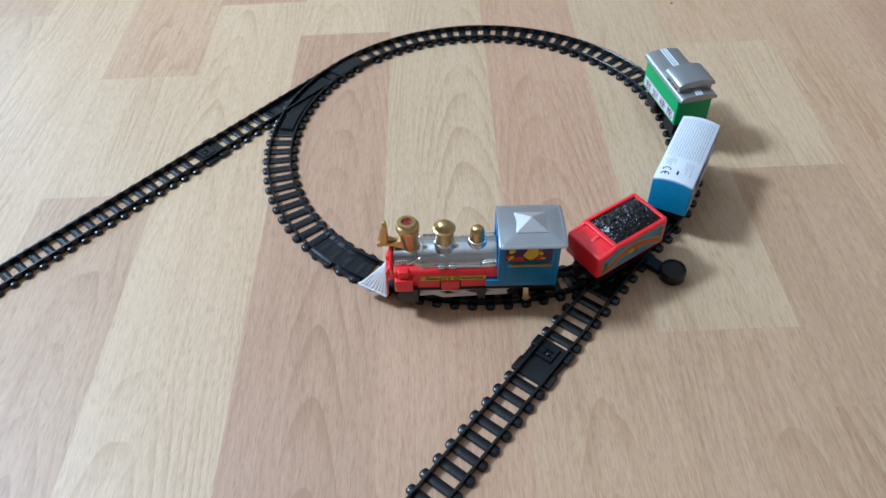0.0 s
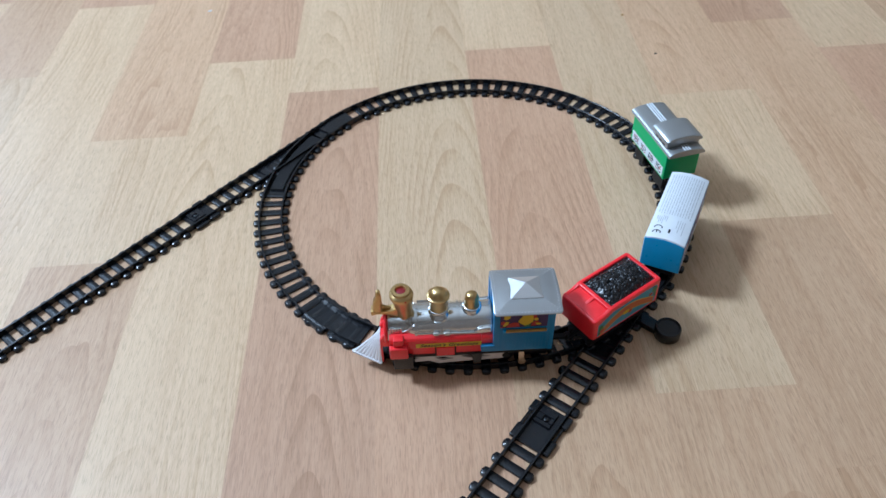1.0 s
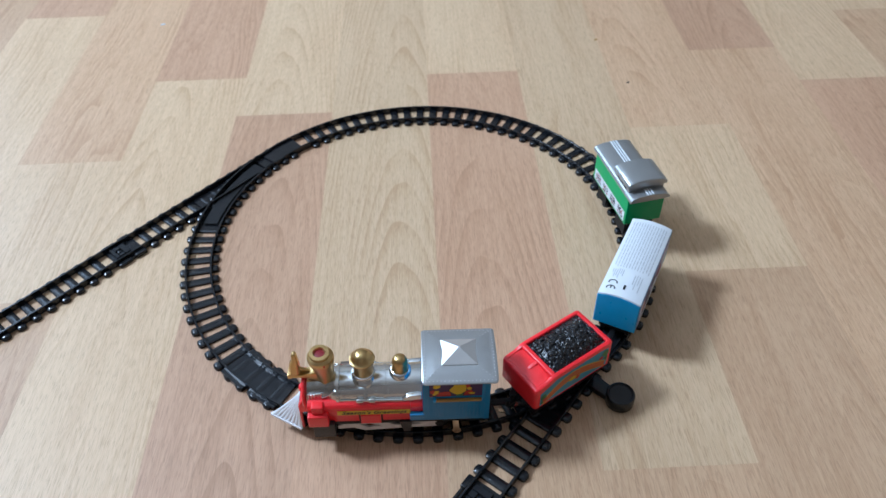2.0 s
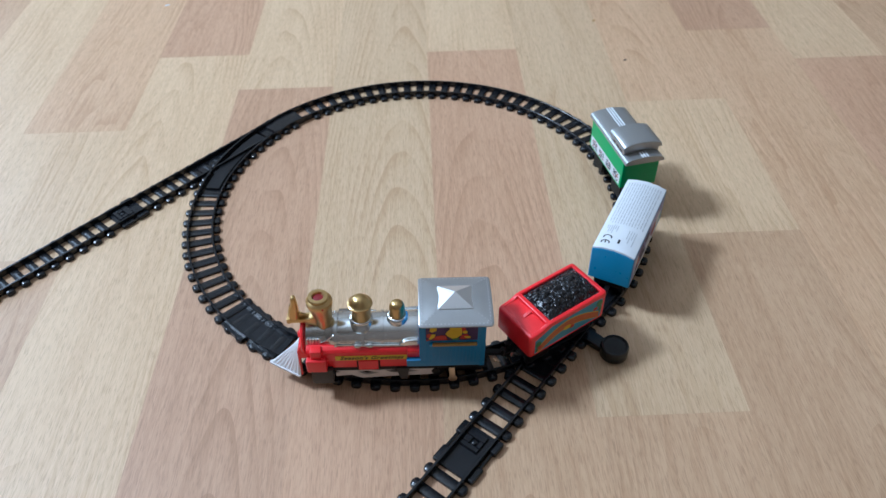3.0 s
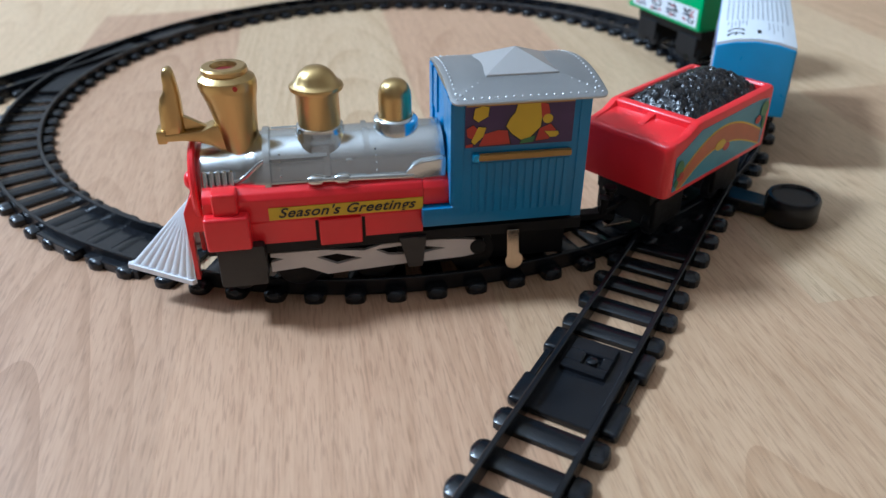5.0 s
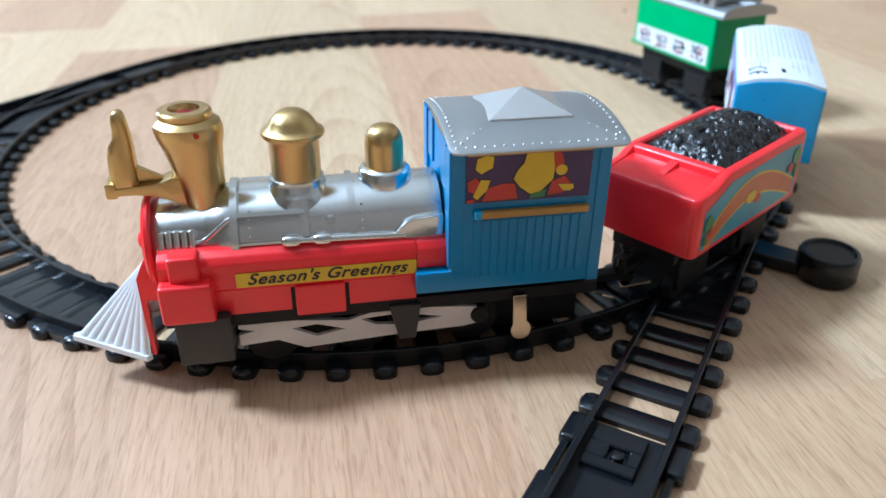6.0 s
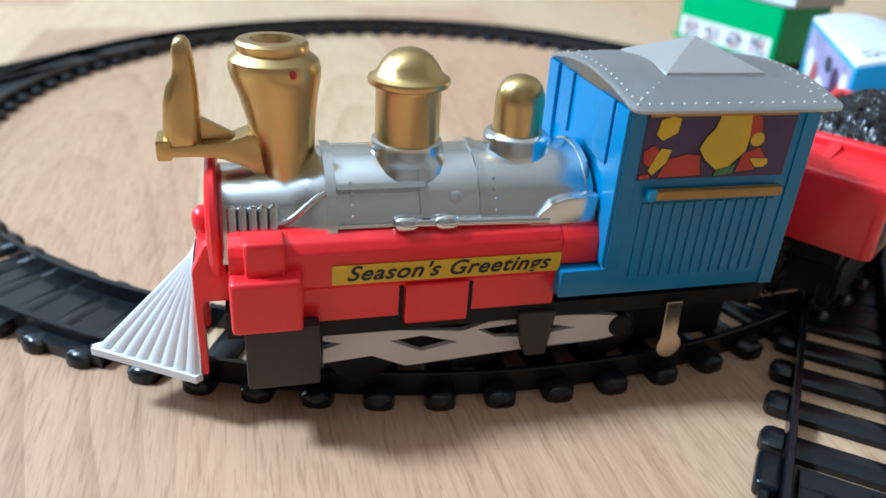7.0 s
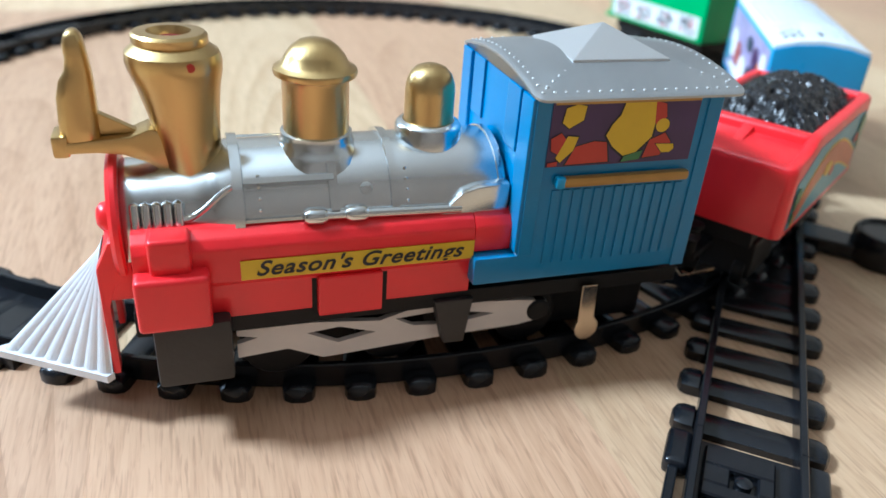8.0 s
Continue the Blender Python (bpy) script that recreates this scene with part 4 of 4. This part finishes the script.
def tender():
    car = thing("toy_tender", car_frame(0.1466, 0.3842, 216.9), "red plastic toy tender heaped with glossy black coal", "toy train", "toy train set")
    h, w = 34.3, 18.3
    def top(x):
        """Height of the rim: level round the coal, falling to the front deck."""
        t = min(1, max(0, (x - 18.0) / (h - 18.0)))
        return 50.0 - 2.0 * min(1, t * 3) - 2.6 * t

    def plan(inset, z, r=2.6):
        """A rounded rectangle seen from above; z is a height or a function of x."""
        r = max(0.8, r - inset)
        pts = []
        for cx, cy, a0 in ((h - inset - r, w - inset - r, 0), (-h + inset + r, w - inset - r, 90), (-h + inset + r, -w + inset + r, 180), (h - inset - r, -w + inset + r, 270)):
            pts += [(cx + r * math.cos(radians(a0 + 15 * k)), cy + r * math.sin(radians(a0 + 15 * k))) for k in range(7)]
            if a0 in (0, 180):
                sgn = 1 if a0 == 0 else -1
                xa = h - inset - r
                pts += [(sgn * (xa - 2 * xa * k / 24), cy + sgn * r) for k in range(1, 24)]
        return [(x, y, z(x) if callable(z) else z) for x, y in pts]
    part("hull", loft([plan(1.2, 26.4), plan(0, 26.4), plan(0, lambda x: top(x) - 1.6), plan(0.4, lambda x: top(x) - 0.5), plan(1.2, top), plan(2.9, top), plan(3.5, lambda x: top(x) - 0.7),
                       plan(3.7, lambda x: 43.5 if x < 19 else top(x) - 2.0)]), RED, car, "glossy red hull", True)
    # deck before the coal, with the bulkhead and its ridge
    part("front_deck", chamfer(loft([[(16, -w + 2.4, 40), (16, w - 2.4, 40), (16, w - 2.4, 48.0), (16, -w + 2.4, 48.0)], [(h - 1.6, -w + 2.4, 38), (h - 1.6, w - 2.4, 38), (h - 1.6, w - 2.4, 45.3), (h - 1.6, -w + 2.4, 45.3)]]), 0.0008, 2), RED, car, smooth=True)
    part("bulkhead", chamfer(loft([[(15.4, -w + 2.4, 40), (20.6, -w + 2.4, 40), (19.2, -w + 2.4, 49.9), (15.4, -w + 2.4, 49.9)], [(15.4, w - 2.4, 40), (20.6, w - 2.4, 40), (19.2, w - 2.4, 49.9), (15.4, w - 2.4, 49.9)]]), 0.0012, 3), RED, car, smooth=True)
    part("front_ridge", chamfer(loft([[(18.5, -1.6, 40), (18.5, 1.6, 40), (18.5, 1.6, 49.2), (18.5, -1.6, 49.2)], [(25.0, -1.3, 40), (25.0, 1.3, 40), (26.0, 1.3, 46.6), (26.0, -1.3, 46.6)]]), 0.0006, 2), RED, car, smooth=True)
    # heap of coal with rounded lumps
    bm = bmesh.new()
    nx, ny = 64, 42
    rng = random.Random(3)
    seeds = [(rng.uniform(-32, 17), rng.uniform(-16, 16), rng.uniform(0.6, 1.15)) for _ in range(360)]
    grid = []
    for i in range(nx + 1):
        row = []
        for j in range(ny + 1):
            x, y = -31.2 + 47.4 * i / nx, -15.0 + 30.0 * j / ny
            ex, ey = 1 - abs(2 * i / nx - 1) ** 6, 1 - abs(2 * j / ny - 1) ** 2.2
            lump = max(math.sqrt(max(0, 1 - ((x - a) ** 2 + (y - b) ** 2) / (1.75 * s) ** 2)) * s for a, b, s in seeds)
            z = 47.4 + 6.6 * ey * ex + 1.5 * lump + 0.25 * noise.noise((x * 0.6, y * 0.6, 2.0))
            row.append(bm.verts.new(Vector((x, y, z)) * MM))
        grid.append(row)
    for i in range(nx):
        for j in range(ny):
            bm.faces.new((grid[i][j], grid[i + 1][j], grid[i + 1][j + 1], grid[i][j + 1]))
    part("coal_load", bm, COAL, car, "heap of glossy black coal")
    for side in (-1, 1):
        y = side * (w + 0.02)
        sticker(car, [(30.2, 28.0), (-29.8, 28.0), (-30.2, 34), (-30.2, 46.0), (-22, 47.0), (16, 46.8), (24, 43.2), (30.2, 40.8)], y, TEAL, "side_print", 0.14, "teal printed panel with an orange ribbon")
        y2 = y + side * 0.16
        n = 24
        rise = [(28 - 56 * i / n, 31.5 + 11.0 * math.sin(math.pi * (i / n) ** 0.9) + 2.2 * i / n) for i in range(n + 1)]
        low = [(x, z - 5.2 - 1.3 * math.sin(math.pi * i / n)) for i, (x, z) in enumerate(rise)]
        bm = bmesh.new()
        def strip(a, b, y0, y1, bm):
            va = [bm.verts.new(Vector((x, y0, z)) * MM) for x, z in a]
            vb = [bm.verts.new(Vector((x, y0, z)) * MM) for x, z in b]
            vc = [bm.verts.new(Vector((x, y1, z)) * MM) for x, z in a]
            vd = [bm.verts.new(Vector((x, y1, z)) * MM) for x, z in b]
            for i in range(len(a) - 1):
                bm.faces.new((vc[i], vc[i + 1], vd[i + 1], vd[i]))
                bm.faces.new((va[i], va[i + 1], vc[i + 1], vc[i]))
                bm.faces.new((vb[i], vb[i + 1], vd[i + 1], vd[i]))
            return bm
        low = [(x, max(28.6, z)) for x, z in low]
        edge = [(x, z + 0.7) for x, z in rise]
        part("ribbon_edge", strip([(x, z - 0.6) for x, z in low], edge, y2, y2 + side * 0.08, bmesh.new()), YELLOW, car)
        part("ribbon", strip(low, rise, y2 + side * 0.08, y2 + side * 0.16, bm), ORANGE, car, "orange red printed ribbon")
        y3 = y2 + side * 0.2
        for cx, cz, rx, rz, mat in ((27.4, 36.0, 2.4, 3.2, LEAF), (26.5, 33.0, 2.0, 1.7, STICKRED), (-27.5, 42.5, 2.8, 3.0, LEAF), (-24.0, 39.0, 2.0, 1.6, STICKRED), (2.0, 37.0, 3.4, 2.0, YELLOW), (-2.5, 35.2, 2.2, 1.6, STICKRED), (28.6, 31.0, 1.2, 1.6, LEAF), (-28.6, 37.0, 1.2, 3.0, LEAF)):
            sticker(car, oval(cx, cz, rx, rz, 16), y3, mat)
    wagon_base(car, h, 26.4)


def boxcar():
    car = thing("toy_boxcar", car_frame(0.2108, 0.4648, 245.2), "bright blue plastic toy boxcar with a white printed top", "toy train", "toy train set")
    h, w = 43.5, 15.9
    ring = lambda x: [(x, -w, 23.6), (x, w, 23.6), (x, w, 52.6), (x, w * 0.55, 54.6), (x, 0, 55.4), (x, -w * 0.55, 54.6), (x, -w, 52.6)]
    part("body", chamfer(loft([ring(-h - 2), ring(h)]), 0.0008, 3), SKYBLUE, car, "bright blue box body", True)
    cap = lambda x, d: [(x, -w + 0.2, 52.2), (x, w - 0.2, 52.2), (x, w - 0.1, 53.4 + d), (x, w * 0.55, 55.3 + d), (x, 0, 56.2 + d), (x, -w * 0.55, 55.3 + d), (x, -w + 0.1, 53.4 + d)]
    part("printed_top", chamfer(loft([cap(-h - 1.7, 0.4), cap(h - 0.3, 0.4)]), 0.0004, 2), PAPER, car, "white label covering the top", True)

    def crown(y):
        t = abs(y) / w
        return 56.75 - (0.9 * t / 0.55 if t < 0.55 else 0.9 + 1.9 * (t - 0.55) / 0.45)
    rng = random.Random(8)

    def bar(x0, x1, y, wide, mat, name="print_line"):
        a, b = y - wide / 2, y + wide / 2
        bm = loft([[(x, a, crown(a) - 0.12), (x, b, crown(b) - 0.12), (x, b, crown(b) + 0.06), (x, a, crown(a) + 0.06)] for x in (x0, x1)])
        part(name, bm, mat, car)
    # rows of small print along the top, too small to read
    for i in range(13):
        y = -12.6 + i * 2.1
        x = -40.5
        while x < 12:
            l = rng.uniform(3, 9)
            bar(x, min(x + l, 13), y, 0.62, INK)
            x += l + 0.9
    for i in range(6):
        y = -12.0 + i * 1.5
        bar(14.5 + rng.uniform(0, 2), rng.uniform(20, 26), y, 0.5, INK)
    for i in range(4):
        bar(17 + rng.uniform(0, 2), rng.uniform(26, 37), 4.6 + i * 1.8, 0.45, INK)
    bar(31.0, 35.5, 0.6, 1.5, BLACKINK, "print_block")
    # the conformity mark: two open arcs one behind the other, one with a middle stroke
    for x_c, stroke in ((30.5, False), (36.5, True)):
        arc = [radians(65 + 23 * i) for i in range(11)]
        bm = bmesh.new()
        outer = [(x_c + 2.6 * math.cos(a), -8.6 + 3.4 * math.sin(a)) for a in arc]
        inner = [(x_c + 1.7 * math.cos(a), -8.6 + 2.5 * math.sin(a)) for a in arc]
        vo = [bm.verts.new(Vector((x, y, crown(y) + 0.10)) * MM) for x, y in outer]
        vi = [bm.verts.new(Vector((x, y, crown(y) + 0.10)) * MM) for x, y in inner]
        for i in range(len(arc) - 1):
            bm.faces.new((vo[i], vo[i + 1], vi[i + 1], vi[i]))
        part("mark_arc", bm, BLACKINK, car)
        if stroke:
            bar(x_c - 2.2, x_c + 0.8, -8.6, 0.8, BLACKINK, "mark_stroke")
    for side in (-1, 1):
        y = side * (w + 0.02)
        sticker(car, [(h - 2, 26), (-h + 2, 26), (-h + 2, 51), (h - 2, 51)], y, LILAC, "side_print", 0.14, "lilac and white printed panel with plain coloured patches")
        y2 = y + side * 0.16
        for cx, cz, rx, rz, mat in ((34, 44, 5, 4, PAPER), (27, 39, 5, 4, ORANGE), (20, 42, 6, 5, PURPLE), (14, 34, 7, 4, NAVY), (-2, 33, 8, 5, PAPER), (-16, 36, 7, 5, MAROON), (-28, 38, 7, 6, PAPER), (-36, 33, 4, 5, TEAL), (4, 29, 36, 2.2, PAPER), (31, 33, 5, 3, PURPLE), (37, 37, 2.5, 4, PAPER), (6, 45, 6, 3, NAVY)):
            sticker(car, oval(cx, cz, rx, rz, 22), y2, mat)
            y2 += side * 0.02
    wagon_base(car, h, 23.6)


def caboose():
    car = thing("toy_caboose", car_frame(0.2218, 0.5712, 286.1), "green plastic toy caboose with a silver roof and raised lookout", "toy train", "toy train set")
    h, w = 33.5, 16.4
    part("body", box(-h, h, -w, w, 26.6, 55.0, 1.0, segments=3), GREEN, car, "bright green plastic body", True)
    def arch(x, ww, z0, z1):
        n = 12
        return [(x, -ww, z0 - 1.2), (x, ww, z0 - 1.2)] + [(x, ww * math.cos(math.pi * i / n), z0 + (z1 - z0) * math.sin(math.pi * i / n) ** 0.8) for i in range(n + 1)]
    roof = part("roof", loft([arch(-h - 5.0, w + 0.8, 55.2, 60.0), arch(h + 5.2, w + 0.8, 55.2, 60.0)]), CABOOSEROOF, car, "silver grey curved roof", True)
    part("lookout", box(3.6, 29.2, -15.6, 15.6, 55.0, 66.0, 0.6), CABOOSEROOF, roof, smooth=True)
    part("lookout_roof", loft([arch(2.4, 17.0, 64.4, 68.8), arch(2.9, 17.5, 64.2, 69.5), arch(30.2, 17.5, 64.2, 69.5), arch(30.8, 17.0, 64.4, 68.8)]), CABOOSEROOF, roof, smooth=True)
    for x0, x1 in ((-h - 4.8, 2.4), (30.2, h + 5.0)):
        for y in (-2.4, 0.0, 2.4):
            part("roof_ridge", box(x0, x1, y - 0.55, y + 0.55, 59.0, 60.5, 0.15, segments=1), PAPER, roof, "thin white line along the roof")
    rng = random.Random(21)
    for side in (-1, 1):
        a, b = sorted((side * 15.4, side * 15.75))
        # flat dark plates give the recessed windows their shade; nothing is sunk in
        for x in (7.5, 14.0, 20.5):
            part("lookout_window", box(x, x + 4.6, a, b, 58.6, 63.6, 0.2), CHARCOAL, roof, "dark plate for the shade in a window recess")
        y = side * (w + 0.02)
        sticker(car, [(h - 3, 28.6), (-h + 2.5, 28.6), (-h + 2.5, 38.6), (h - 3, 38.6)], y, PAPER, "side_print", 0.14, "white printed strip with small dark patches")
        y2 = y + side * 0.16
        for i in range(4):
            cx = 23.5 - i * 15.4
            # a small motif of short slanting strokes
            for k in range(9):
                dx, dz = -3.4 + (k % 3) * 3.2 + rng.uniform(-0.7, 0.7), -2.6 + (k // 3) * 2.5 + rng.uniform(-0.5, 0.5)
                sticker(car, oval(cx + dx, 33.6 + dz, rng.uniform(1.5, 2.3), rng.uniform(0.55, 0.85), 10, rng.uniform(-0.7, 0.9)), y2, rng.choice((BLACKINK, BLACKINK, NAVY, MAROON)))
                y2 += side * 0.003
    part("end_platform", box(-h - 5, -h + 1, -w + 2, w - 2, 25.6, 28.0, 0.5), GREEN, car)
    wagon_base(car, h, 26.6)


def far_box():
    """A flat glossy box lying on the floor beyond the track."""
    ob = thing("flat_box", ROOM @ pose(-0.455, 1.112, 0, 0, 0, 3.0), "flat pale blue glossy box with dark edging on the floor", "box")
    part("tray", box(0, 330, 0, 240, 0, 14, 2.5), RUBBER, ob, "dark edging", True)
    part("lid", box(4, 326, 6, 236, 14, 26, 3.0), CARDBLUE, ob, "pale blue glossy lid", True)
    part("end_cap", box(-18, 2, 2, 238, 0, 24, 4.0), PAPER, ob, "white end", True)


def specks():
    """Bits of lint and a crumb lying on the floor beyond the track."""
    for x, y, size, mat, name, text in ((-0.310, 0.939, 2.2, PAPER, "lint_speck", "tiny white bit of lint on the laminate floor"),
                                        (0.236, 0.899, 1.6, BRASSBAR, "crumb", "tiny yellowish crumb on the laminate floor"),
                                        (0.261, 0.802, 1.5, CHARCOAL, "crumb", "tiny dark crumb on the laminate floor")):
        ob = tagged(new(name, mesh_of(name, lathe([(size, 0.0), (size * 0.9, 0.5), (size * 0.4, 0.9), (0, 1.0)], 9), mat, True)), text, "crumb")
        ob.matrix_basis = pose(x, y, 0, 0, 0, 30) @ Matrix.Diagonal((1.5, 0.7, 1, 1))


build_track()
specks()
cam.data.dof.use_dof, cam.data.dof.focus_object, cam.data.dof.aperture_fstop = True, locomotive(), 13.0     # the phone keeps its focus on the locomotive's lettering
tender()
boxcar()
caboose()
far_box()
room()
floor()
